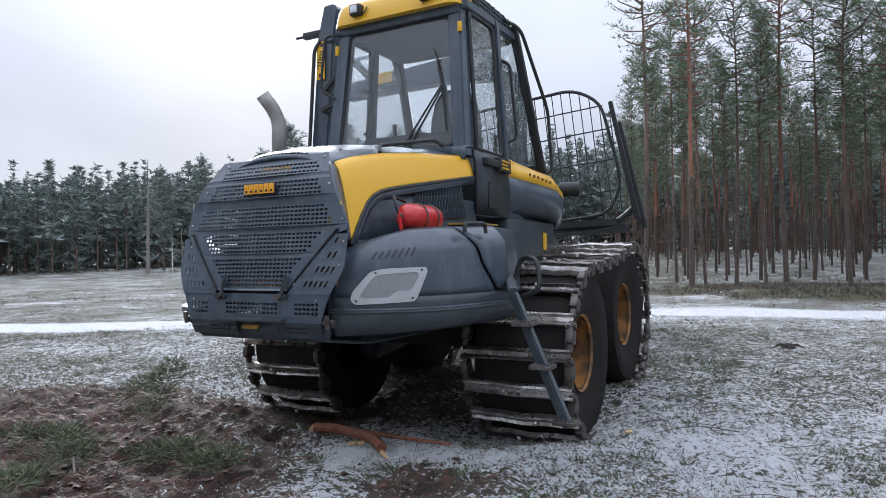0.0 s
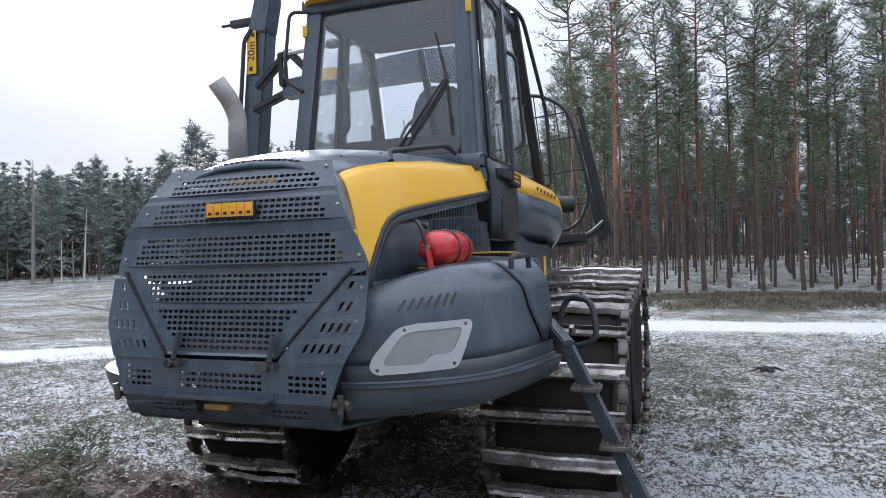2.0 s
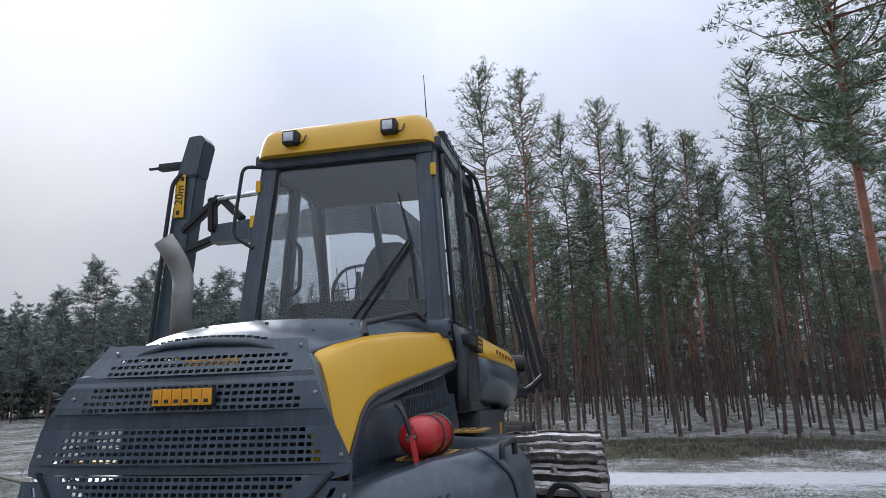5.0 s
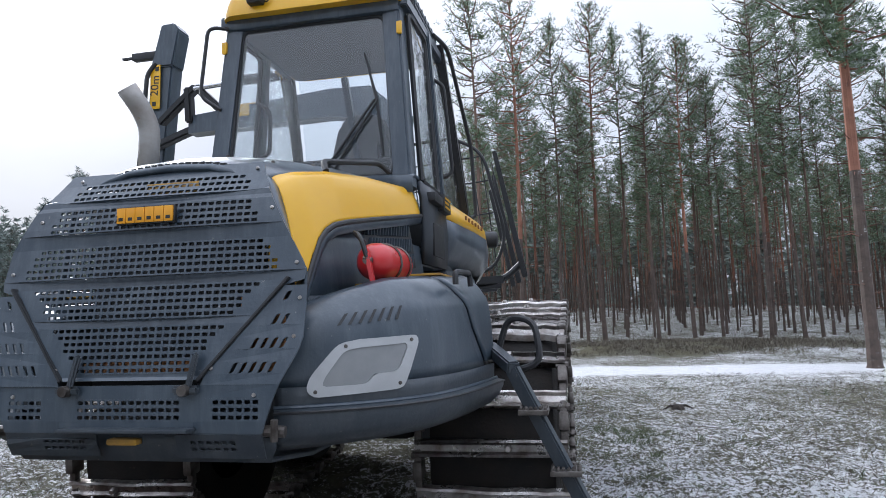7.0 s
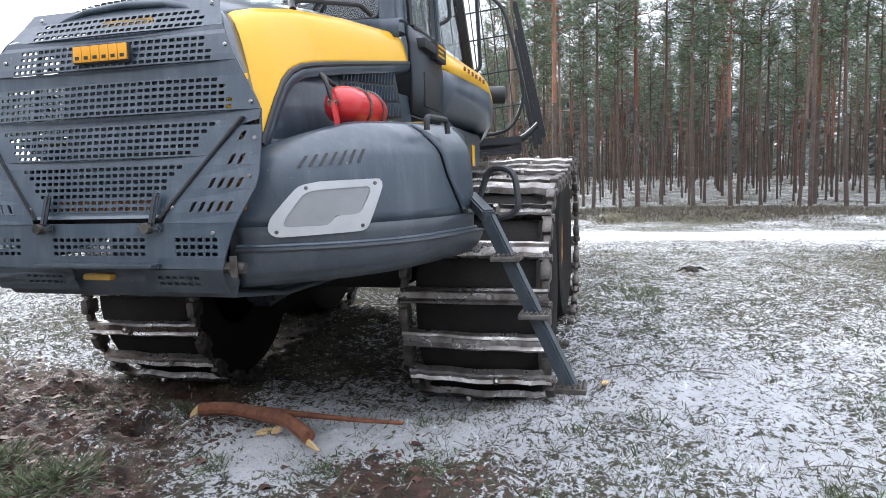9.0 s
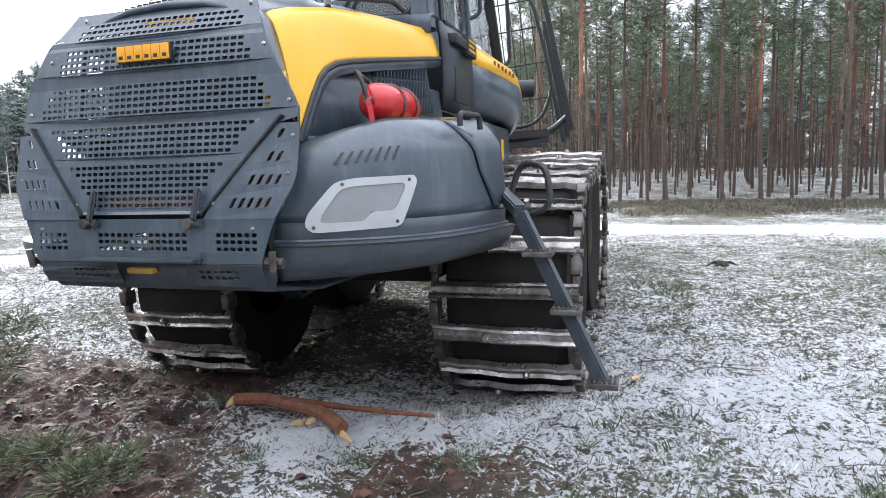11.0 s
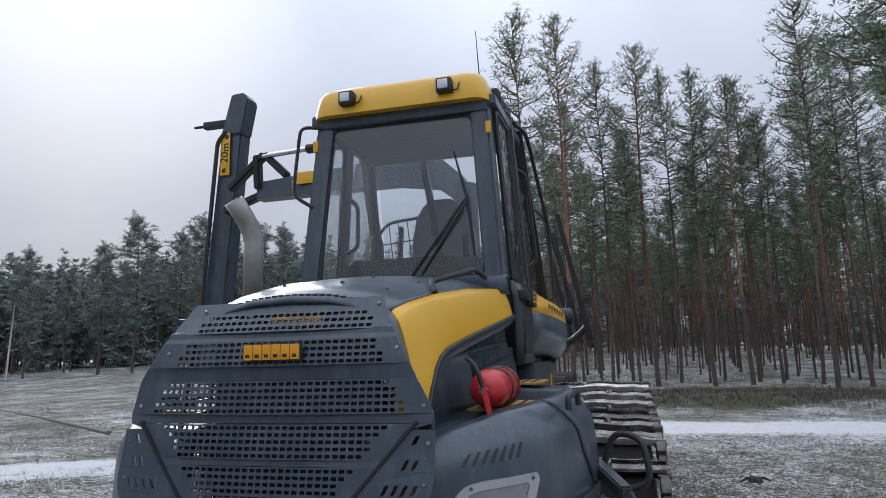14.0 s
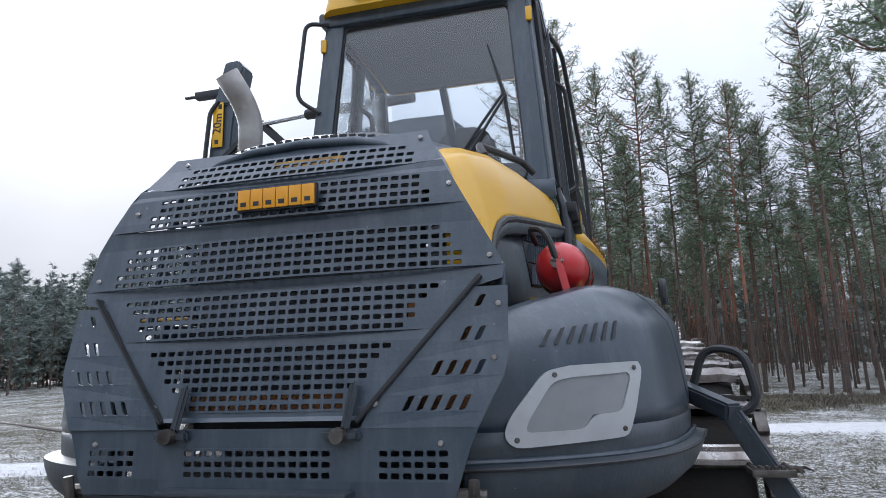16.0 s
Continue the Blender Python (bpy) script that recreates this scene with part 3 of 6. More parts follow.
PINE_LABELS = ["tall pine with reddish upper trunk and frosted crown", "slender forest pine with a thin dark trunk", "broad-crowned pine dusted with frost", "thin pine with bare lower trunk"]
pines = [
    pine_tree("pine_tree", 14.6, 0.100, 0.43, 90, 7, 11, 0.19, 1.50, 11, PINE_LABELS[0], M_NEEDLE),
    pine_tree("pine_tree", 14.2, 0.086, 0.46, 84, 7, 11, 0.19, 1.40, 12, PINE_LABELS[2], M_NEEDLE, M_BARK_BACK),
    pine_tree("pine_tree", 13.2, 0.070, 0.50, 72, 6, 11, 0.19, 1.20, 13, PINE_LABELS[1], M_NEEDLE, M_BARK_BACK),
    pine_tree("pine_tree", 11.6, 0.056, 0.55, 34, 5, 8, 0.27, 0.95, 14, PINE_LABELS[3], M_NEEDLE_DARK, M_BARK_BACK),
    pine_tree("pine_tree", 12.4, 0.070, 0.52, 38, 5, 8, 0.27, 1.00, 15, PINE_LABELS[1], M_NEEDLE_DARK),
    pine_tree("pine_tree", 10.0, 0.048, 0.42, 34, 5, 8, 0.27, 0.95, 16, PINE_LABELS[3], M_NEEDLE_DARK, M_BARK_BACK),
    pine_tree("pine_tree", 14.4, 0.125, 0.42, 112, 16, 20, 0.18, 2.70, 17, "broad old pine with long frosted limbs at the clearing", M_NEEDLE, None, 0.1),
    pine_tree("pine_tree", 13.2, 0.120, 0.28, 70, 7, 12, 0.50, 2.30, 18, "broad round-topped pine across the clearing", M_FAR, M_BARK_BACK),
]
PINE_H = (14.6, 14.2, 13.2, 11.6, 12.4, 10.0, 14.4, 13.2)
rnd = random.Random(5)
# place, kind and height of the treetop
FRONT = [(-2.24, 23.6, 1, 15.7), (-0.60, 24.3, 0, 15.6), (0.86, 26.4, 2, 14.2), (2.69, 27.0, 0, 15.1), (3.72, 28.4, 2, 14.3), (4.87, 26.6, 1, 13.5), (6.35, 27.0, 0, 13.1),
         (8.1, 22.4, 2, 13.8), (7.28, 12.5, 6, 14.4), (9.8, 28.4, 0, 14.6), (12.6, 25.5, 1, 14.2), (14.5, 22.0, 0, 14.6), (17.0, 24.0, 1, 14.2), (11.2, 26.8, 2, 13.2), (1.7, 28.4, 2, 12.9), (5.6, 29.2, 2, 12.6)]
# the taller pines that rise above the woods across the clearing
for a, d, top in ((40.6, 58, 13.2), (37.2, 60, 12.4), (35.7, 57, 13.2), (33.0, 63, 12.2), (31.2, 58, 13.0), (29.0, 60, 13.2), (43.0, 59, 11.0), (47.8, 60, 10.4), (45.2, 66, 9.8), (51.0, 62, 9.6)):
    FRONT.append((1.4 - d * math.sin(radians(a)), -2.0 + d * math.cos(radians(a)), 7, top))
placed = []
used = set()
for x, y, k, top in FRONT:
    grow = (top - land(x, y) + 0.06) / PINE_H[k]
    m = pose(x, y, land(x, y) - 0.06, 0, 0, rnd.uniform(0, 360))
    t = pines[k]
    if k in used:
        t = copy_thing(pines[k], m)
    t.matrix_basis = m
    t.scale = (grow, grow, grow)
    used.add(k)
    placed.append((x, y))
tries = 0
while len(placed) < 350 and tries < 9000:
    tries += 1
    y = 26 + 30 * rnd.random() ** 1.3
    x = rnd.uniform(-3.6 - 0.17 * (y - 25), 14 + 0.72 * (y - 10))
    if any((x - a) ** 2 + (y - b) ** 2 < 1.1 ** 2 for a, b in placed):
        continue
    k = rnd.choice((1, 2, 2, 1)) if y < 29.5 else rnd.choice((3, 4, 4, 5, 3))
    m = pose(x, y, land(x, y) - 0.06, rnd.uniform(-1.3, 1.3), rnd.uniform(-1.3, 1.3), rnd.uniform(0, 360))
    if k in used:
        s = rnd.uniform(0.70, 0.96) if y < 29.5 else rnd.uniform(0.66, 0.98)
        t = copy_thing(pines[k], m)
        t.scale = (s, s, s)
    else:
        pines[k].matrix_basis = m
        used.add(k)
    placed.append((x, y))


def far_woods(name, spots, label, seed, per, size, low_at=(0.03, 0.15), spikes=6, bare=False):
    """Woods too far to count: trunks and crowns in one mesh each."""
    r = random.Random(seed)
    trunks_v, trunks_f, clumps = [], [], []
    for x, y, h in spots:
        z0 = land(x, y) - 0.2
        rad = 0.085
        k = len(trunks_v)
        for zz, q in ((0, 1.0), (h * 0.95, 0.25)):
            trunks_v += [(x + math.cos(a) * rad * q, y + math.sin(a) * rad * q, z0 + zz) for a in (0, 1.57, 3.14, 4.71)]
        trunks_f += [(k + i, k + (i + 1) % 4, k + 4 + (i + 1) % 4, k + 4 + i) for i in range(4)]
        w = r.uniform(0.8, 2.3)
        low = r.uniform(*low_at) if bare or r.random() < 0.5 else r.uniform(0.0, 0.06)
        for _ in range(per):
            t = r.random() ** 0.8
            ww = w * (1 - t) ** 0.8 * (0.75 + 0.25 * math.sin(t * 23 + x)) + 0.05
            a = r.uniform(0, 6.28)
            q = ww * math.sqrt(r.random())
            clumps.append((x + math.cos(a) * q, y + math.sin(a) * q, z0 + h * (low + (1 - low) * t), r.uniform(0.8, 1.3) * (1 - 0.5 * t)))
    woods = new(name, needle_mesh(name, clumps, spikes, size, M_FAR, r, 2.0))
    tagged(woods, label, "forest", kind="stuff")
    me = bpy.data.meshes.new("far_trunks")
    me.from_pydata(trunks_v, [], trunks_f)
    me.materials.append(M_BARK_BACK)
    tr = new("far_trunks", me)
    tr.parent = woods
    return woods


rnd = random.Random(21)
spots = []
for i in range(900):
    a = radians(rnd.uniform(8, 78))
    d = rnd.uniform(70, 100)
    x, y = 1.5 - d * math.sin(a), -2 + d * math.cos(a)
    spots.append((x, y, rnd.triangular(7.0, 13.5, 9.5) * (1.15 if a < radians(40) else 0.95)))
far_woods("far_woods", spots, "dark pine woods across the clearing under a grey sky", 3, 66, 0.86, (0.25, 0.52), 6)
spots = []
for i in range(330):
    y = rnd.uniform(52, 76)
    spots.append((rnd.uniform(-12, 14 + 0.8 * y), y, rnd.uniform(7.0, 9.5)))
far_woods("deep_woods", spots, "pine stand with bare trunks behind the forest edge", 4, 30, 1.0, (0.45, 0.55), 6, True)
spots = []
for i in range(260):
    y = rnd.uniform(104, 122)
    spots.append((rnd.uniform(-16, 14 + 0.8 * y), y, rnd.uniform(8, 11)))
# backdrop wall of trees; its haze is only the pale M_FAR colour
far_woods("woods_beyond", spots, "woods beyond the pine stand with haze put into their colour", 14, 66, 1.5, (0.0, 0.05), 6)
spots = []
for i in range(240):
    a = radians(rnd.uniform(100, 275))
    d = rnd.uniform(40, 62)
    spots.append((1.5 - d * math.sin(a), -2 + d * math.cos(a), rnd.triangular(10.5, 16, 13)))
far_woods("woods_behind", spots, "pine woods on the near side of the clearing", 6, 80, 0.9, (0.1, 0.3), 6)


def bare_stem(x, y, h, r0, mat, label, twigs, seed):
    """A dead or leafless tree that stands alone before the far woods."""
    r = random.Random(seed)
    tree = empty("bare_tree", label, "tree", "bare trees across the clearing", (x, y, land(x, y) - 0.1))
    lean = Vector((r.uniform(-0.03, 0.03), r.uniform(-0.03, 0.03), 1))
    part("trunk", tube([lean * h * k for k in (0, 0.3, 0.7, 1)], 0, 7, True, [r0, r0 * 0.85, r0 * 0.5, 0.02]), mat, tree)
    for i in range(twigs):
        z, a = h * r.uniform(0.35, 0.85), r.uniform(0, 6.28)
        ln = r.uniform(0.5, 1.5) * (1.15 - z / h)
        o = lean * z
        part("limb", tube([o, o + Vector((math.cos(a) * ln * 0.5, math.sin(a) * ln * 0.5, 0.15 * ln)), o + Vector((math.cos(a) * ln, math.sin(a) * ln, -0.1 * ln))], 0, 4, False, [0.035, 0.022, 0.008]), mat, tree)
    return tree


M_DEADWOOD = material("grey_dead_wood", (0.16, 0.145, 0.13), 0.9, 0.0, (0.27, 0.25, 0.225), 3.0, 0.5, 0.4, 20)
M_BIRCH = material("pale_birch_bark", (0.42, 0.40, 0.375), 0.8, 0.0, (0.60, 0.58, 0.55), 5.0, 0.5, 0.2, 20, speck=(0.07, 0.06, 0.055), speck_scale=5.0, speck_at=0.64)
bare_stem(-45.5, 34.4, 9.9, 0.16, M_DEADWOOD, "dead grey spruce with broken limbs before the woods", 26, 1)
bare_stem(-43.3, 37.06, 6.0, 0.09, M_BIRCH, "thin pale birch trunk before the dark woods", 5, 2)
bare_stem(-44.3, 35.9, 3.6, 0.06, M_BIRCH, "thin pale birch trunk before the dark woods", 4, 3)
bare_stem(-43.6, 36.4, 4.6, 0.06, M_DEADWOOD, "thin grey dead stem before the dark woods", 6, 4)


# ---- forwarder: front is towards -y ----
forwarder = empty("forwarder", "yellow and dark grey forestry forwarder with steel tracks on heath", "forwarder")

# front guard: a bent, slotted steel door with two slotted corner plates
GUARD_Y = [(0.74, 0.06), (0.90, 0.0), (1.05, 0.0), (1.30, 0.035), (1.46, 0.065), (1.62, 0.090), (1.70, 0.11), (1.86, 0.215)]


def guard_at(x, z, out=0.0):
    return (x, curve(GUARD_Y, z) + 0.10 * x * x * min(1, max(0, (z - 0.9) / 0.4)) - out, z)


def slotted(rows, edge_l, edge_r, pitch, hole_w, out=0.0, slant=0.0):
    """Strips of sheet steel between heights; a strip with a hole height is pierced by rounded slots within (lo, hi)."""
    bm = bmesh.new()

    def face(pts):
        bm.faces.new([bm.verts.new(guard_at(x, z, out)) for x, z in pts])

    for z0, z1, hole, lo, hi in rows:
        if not hole:
            face([(edge_l(z0), z0), (edge_r(z0), z0), (edge_r(z1), z1), (edge_l(z1), z1)])
            continue
        a = math.ceil(lo / pitch) * pitch
        n = int((hi - a) / pitch + 1e-6)
        b = a + n * pitch
        face([(edge_l(z0), z0), (a, z0), (a, z1), (edge_l(z1), z1)])
        face([(b, z0), (edge_r(z0), z0), (edge_r(z1), z1), (b, z1)])
        zc, hh, c = (z0 + z1) / 2, hole / 2, min(hole, hole_w) * 0.2
        for i in range(n):
            xa, xb = a + i * pitch, a + (i + 1) * pitch
            xc, hw = (xa + xb) / 2, hole_w / 2
            o = [(xa, z0), (xb, z0), (xb, z1), (xa, z1)]
            k = [(xc - hw + c, zc - hh), (xc + hw - c, zc - hh), (xc + hw, zc - hh + c), (xc + hw, zc + hh - c), (xc + hw - c, zc + hh), (xc - hw + c, zc + hh), (xc - hw, zc + hh - c), (xc - hw, zc - hh + c)]
            k = [(x + slant * (z - zc), z) for x, z in k]
            ov = [bm.verts.new(guard_at(x, z, out)) for x, z in o]
            kv = [bm.verts.new(guard_at(x, z, out)) for x, z in k]
            for q in ((ov[0], ov[1], kv[1], kv[0]), (ov[1], kv[2], kv[1]), (ov[1], ov[2], kv[3], kv[2]), (ov[2], kv[4], kv[3]), (ov[2], ov[3], kv[5], kv[4]), (ov[3], kv[6], kv[5]), (ov[3], ov[0], kv[7], kv[6]), (ov[0], kv[0], kv[7])):
                bm.faces.new(q)
    bmesh.ops.remove_doubles(bm, verts=bm.verts[:], dist=0.0004)
    return bm


EDGE = [(1.06, 0.262), (1.385, 0.535), (1.392, 0.615), (1.43, 0.622), (1.85, 0.395)]


def door_edge(z):
    return curve(EDGE, z)


def band(z0, z1, n, x_trim=0.06, skip=None):
    """n rows of slots between two heights, inside the door's outline."""
    rows, step = [], (z1 - z0) / n
    for i in range(n):
        a, b = z0 + i * step, z0 + (i + 1) * step
        reach = min(door_edge(a), door_edge(b)) - x_trim
        reach = min(reach, 0.57)
        rows.append((a, b, 0.0125, -reach, reach))
    return rows


rows = [(1.062, 1.085, 0, 0, 0)] + band(1.085, 1.25, 7, 0.05) + [(1.25, 1.275, 0, 0, 0)] + band(1.275, 1.395, 5, 0.055) + [(1.395, 1.43, 0, 0, 0)] + band(1.43, 1.55, 5, 0.075)
rows += [(1.55, 1.605, 0, 0, 0)] + band(1.605, 1.70, 4, 0.06) + [(1.70, 1.735, 0, 0, 0)] + band(1.735, 1.81, 3, 0.05) + [(1.81, 1.86, 0, 0, 0)]
guard = part("front_guard", slotted(rows, lambda z: -door_edge(z) - 0.045 * min(1.0, max(0.0, (z - 1.43) / 0.12)), door_edge, 0.0288, 0.0215), M_GREY, forwarder, "bent dark grey guard with rows of slots", smooth=False, thick=0.006)


def corner_plate(side):
    """Corner plate beside the door with slanted slots."""
    outer = [(0.905, 0.50), (1.02, 0.545), (1.18, 0.628), (1.375, 0.628)]
    rows = []
    zs = [1.045, 1.08, 1.12, 1.16, 1.20, 1.24, 1.28, 1.32, 1.36, 1.375]
    for i, (a, b) in enumerate(zip(zs, zs[1:])):
        inner = max(door_edge(a), door_edge(b)) + 0.012
        out_x = min(curve(outer, a), curve(outer, b))
        if i in (1, 3, 5):
            rows.append((a, b, 0.034, inner + 0.028, out_x - 0.03))
        elif i == 7:
            rows.append((a, b, 0.030, inner + 0.012, out_x - 0.02))
        else:
            rows.append((a, b, 0, 0, 0))
    bm = slotted(rows, lambda z: door_edge(z) + 0.012, lambda z: curve(outer, z), 0.034, 0.020, 0.002, 0.7)
    if side < 0:
        flipped(bm)
    return part("corner_plate", bm, M_GREY, forwarder, smooth=False, thick=0.006)


corner_plate(1)
corner_plate(-1)
# added black strips keep sky light out of the gaps beside the door
for sx in (1, -1):
    p0, p1 = Vector(guard_at(0.262, 1.055, -0.022)), Vector(guard_at(0.560, 1.40, -0.022))
    part("gap_blocker", beam((p0.x * sx, p0.y, p0.z), (p1.x * sx, p1.y, p1.z), 0.012, 0.075, (0, 1, 0), 0.003), M_BLACK, forwarder, "added black strip that blocks light through the door gap")
LOW_EDGE = [(0.885, 0.50), (1.02, 0.545), (1.05, 0.56)]
for lo_, hi_, l_edge, r_edge in ((-0.50, -0.33, None, -0.27), (-0.22, 0.21, -0.27, 0.25), (0.30, 0.50, 0.25, None)):
    low_rows = [(0.885, 0.925, 0, 0, 0), (0.925, 0.950, 0.0135, lo_, hi_), (0.950, 0.975, 0.0135, lo_, hi_), (0.975, 1.0, 0.0135, lo_, hi_), (1.0, 1.046, 0, 0, 0)]
    part("lower_guard", slotted(low_rows, (lambda z: -curve(LOW_EDGE, z)) if l_edge is None else (lambda z, e=l_edge: e), (lambda z: curve(LOW_EDGE, z)) if r_edge is None else (lambda z, e=r_edge: e), 0.0288, 0.0215, 0.001), M_GREY, forwarder, smooth=False, thick=0.006)
for lo_, hi_, l_edge, r_edge in ((-0.36, -0.17, -0.5, -0.13), (0.22, 0.42, 0.18, 0.5)):
    ap_rows = [(0.80, 0.822, 0, 0, 0), (0.822, 0.844, 0.012, lo_, hi_), (0.844, 0.866, 0.012, lo_, hi_), (0.866, 0.883, 0, 0, 0)]
    part("apron", slotted(ap_rows, lambda z, e=l_edge: e, lambda z, e=r_edge: e, 0.0288, 0.0215, 0.0), M_GREY_DIRTY, forwarder, "dirty slotted apron", smooth=False, thick=0.006)
for x, z in ((-0.38, 1.83), (0.38, 1.83), (-0.48, 1.66), (0.48, 1.66), (-0.58, 1.46), (0.585, 1.455), (-0.30, 1.10), (0.31, 1.10), (0.605, 1.33), (-0.605, 1.33), (0.595, 1.20), (-0.595, 1.20), (0.47, 1.01), (-0.47, 1.01)):
    c = Vector(guard_at(x, z, 0.002))
    part("guard_bolt", lathe([(0, 0.006), (0.006, 0.005), (0.008, 0)], c, (0, -1, 0), 8), M_STEEL, forwarder)
part("guard_lip", box((-0.24, -0.055, 0.893), (0.26, 0.0, 0.905), 0.003), M_GREY_DIRTY, forwarder, "scraped steel lip")
for sx in (-1, 1):
    x = 0.23 * sx
    latch = part("latch", joined(beam((x + 0.012, -0.018, 1.04), (x + 0.035, -0.006, 1.155), 0.028, 0.02), beam((x + 0.05, -0.012, 1.03), (x - 0.05, -0.012, 1.03), 0.02, 0.03)), M_GREY_DIRTY, forwarder, "worn latch lever")
    part("bolt", lathe([(0, -0.02), (0.018, -0.02), (0.02, -0.012), (0.02, 0.01)], (x, -0.02, 1.03), (0, 1, 0), 12), M_STEEL_DARK, latch)

# badge: six plain tiles
badge = part("badge", box((-0.118, 0.075, 1.622), (0.122, 0.09, 1.688), 0.003), M_BLACK, forwarder, "orange badge with dark edge")
for i in range(6):
    x0 = -0.113 + i * 0.0387
    tile = part("tile", box((x0, 0.069, 1.627), (x0 + 0.0365, 0.076, 1.684), 0.002), M_BADGE, badge)
    part("mark", box((x0 + 0.009, 0.0678, 1.636), (x0 + 0.026, 0.0695, 1.648), 0.0), M_BLACK, badge, smooth=False)

# radiator and inner frame seen through the slots
part("radiator_core", box((-0.36, 0.26, 1.0), (0.36, 0.32, 1.78), 0.01), M_BLACK, forwarder, "black radiator core")
part("radiator_frame", joined(beam((-0.40, 0.20, 0.95), (-0.40, 0.20, 1.78), 0.05, 0.05), beam((0.42, 0.22, 0.95), (0.42, 0.22, 1.74), 0.05, 0.05), beam((-0.25, 0.1, 1.10), (0.22, 0.1, 1.10), 0.04, 0.05)), M_RUST, forwarder, "rusty inner frame")

part("inner_bracket", box((0.36, 0.115, 1.08), (0.53, 0.128, 1.35), 0.008), M_RUST, forwarder, "rusty bracket behind the guard")
part("inner_bar", box((-0.16, 0.10, 1.085), (0.20, 0.115, 1.125), 0.004), M_RUST, forwarder, "rusty bar behind the guard")
part("latch_plate", box((0.47, 0.112, 1.40), (0.565, 0.12, 1.555), 0.003), M_YELLOW, forwarder, "yellow plate behind the guard")
part("inner_plate", box((-0.06, 0.165, 1.745), (0.16, 0.172, 1.79), 0.003), M_YELLOW_WORN, forwarder, "worn yellow plate behind the guard")

# apron and belly under the guard
part("belly_plate", sheet([[(x * w, y, z) for x in (-1, -0.75, -0.3, 0.3, 0.75, 1)] for w, y, z in ((0.50, 0.075, 0.90), (0.52, 0.075, 0.83), (0.49, 0.10, 0.79), (0.47, 0.5, 0.735), (0.45, 1.4, 0.72))]), M_GREY_DIRTY, forwarder, "scraped belly plate", thick=0.02)
part("tow_eye", joined(box((-0.10, 0.02, 0.838), (0.02, 0.06, 0.862), 0.01)), M_YELLOW_WORN, forwarder, "worn yellow tow eye")
for sx in (-1, 1):
    part("shackle_pin", joined(tube([(0.49 * sx, 0.03, 0.89), (0.565 * sx, 0.04, 0.885)], 0.02, 10), tube([(0.54 * sx, 0.01, 0.86), (0.545 * sx, 0.0, 0.93)], 0.013, 8)), M_STEEL_DARK, forwarder)

# hood
HOOD_Z = [(0.205, 1.862), (0.27, 1.905), (0.36, 1.935), (0.6, 1.985), (1.0, 2.04), (1.55, 2.085)]
HOOD_W = [(0.205, 0.385), (0.36, 0.44), (0.6, 0.485), (1.0, 0.53), (1.55, 0.60)]
hood_rows = []
for y in (0.205, 0.235, 0.27, 0.31, 0.36, 0.45, 0.6, 0.8, 1.0, 1.25, 1.56):
    w, zt = curve(HOOD_W, y), curve(HOOD_Z, y)
    hood_rows.append([(w * u, y, zt - 0.075 * abs(u) ** 3.0 - 0.02 * u * u) for u in (-1, -0.96, -0.86, -0.7, -0.45, 0, 0.45, 0.7, 0.86, 0.96, 1)])
part("hood", sheet(hood_rows), M_GREY, forwarder, "domed dark grey engine hood", thick=0.02)
for i in range(23):
    x = -0.33 + i * 0.03
    part("hood_slot", box((x, 0.232, curve(HOOD_Z, 0.238) - 0.075 * abs(x / 0.40) ** 3 - 0.02 * (x / 0.4) ** 2 - 0.012), (x + 0.021, 0.246, curve(HOOD_Z, 0.238) - 0.075 * abs(x / 0.40) ** 3 - 0.02 * (x / 0.4) ** 2 + 0.001)), M_BLACK, forwarder, smooth=False)
for y in (0.42, 0.75, 1.15):
    for u in (-0.75, -0.3, 0.3, 0.75):
        w = curve(HOOD_W, y)
        part("hood_bolt", lathe([(0, 0.006), (0.007, 0.006), (0.009, -0.004)], (w * u, y, curve(HOOD_Z, y) - 0.075 * abs(u) ** 3 - 0.02 * u * u), (0, 0, 1), 8), M_STEEL_DARK, forwarder)

# yellow side panels and the dark recess below them
YEL_LOW = [(0.25, 1.325), (0.29, 1.40), (0.345, 1.50), (0.395, 1.57), (0.45, 1.615), (0.52, 1.648), (0.62, 1.672), (0.86, 1.715), (1.6, 1.84)]


def side_x(y, z):
    top = curve(HOOD_Z, y) - 0.09
    t = max(0.0, (top - z) / 0.5)
    return curve(HOOD_W, y) + 0.008 + 0.125 * math.sqrt(t) if t < 1 else curve(HOOD_W, y) + 0.133


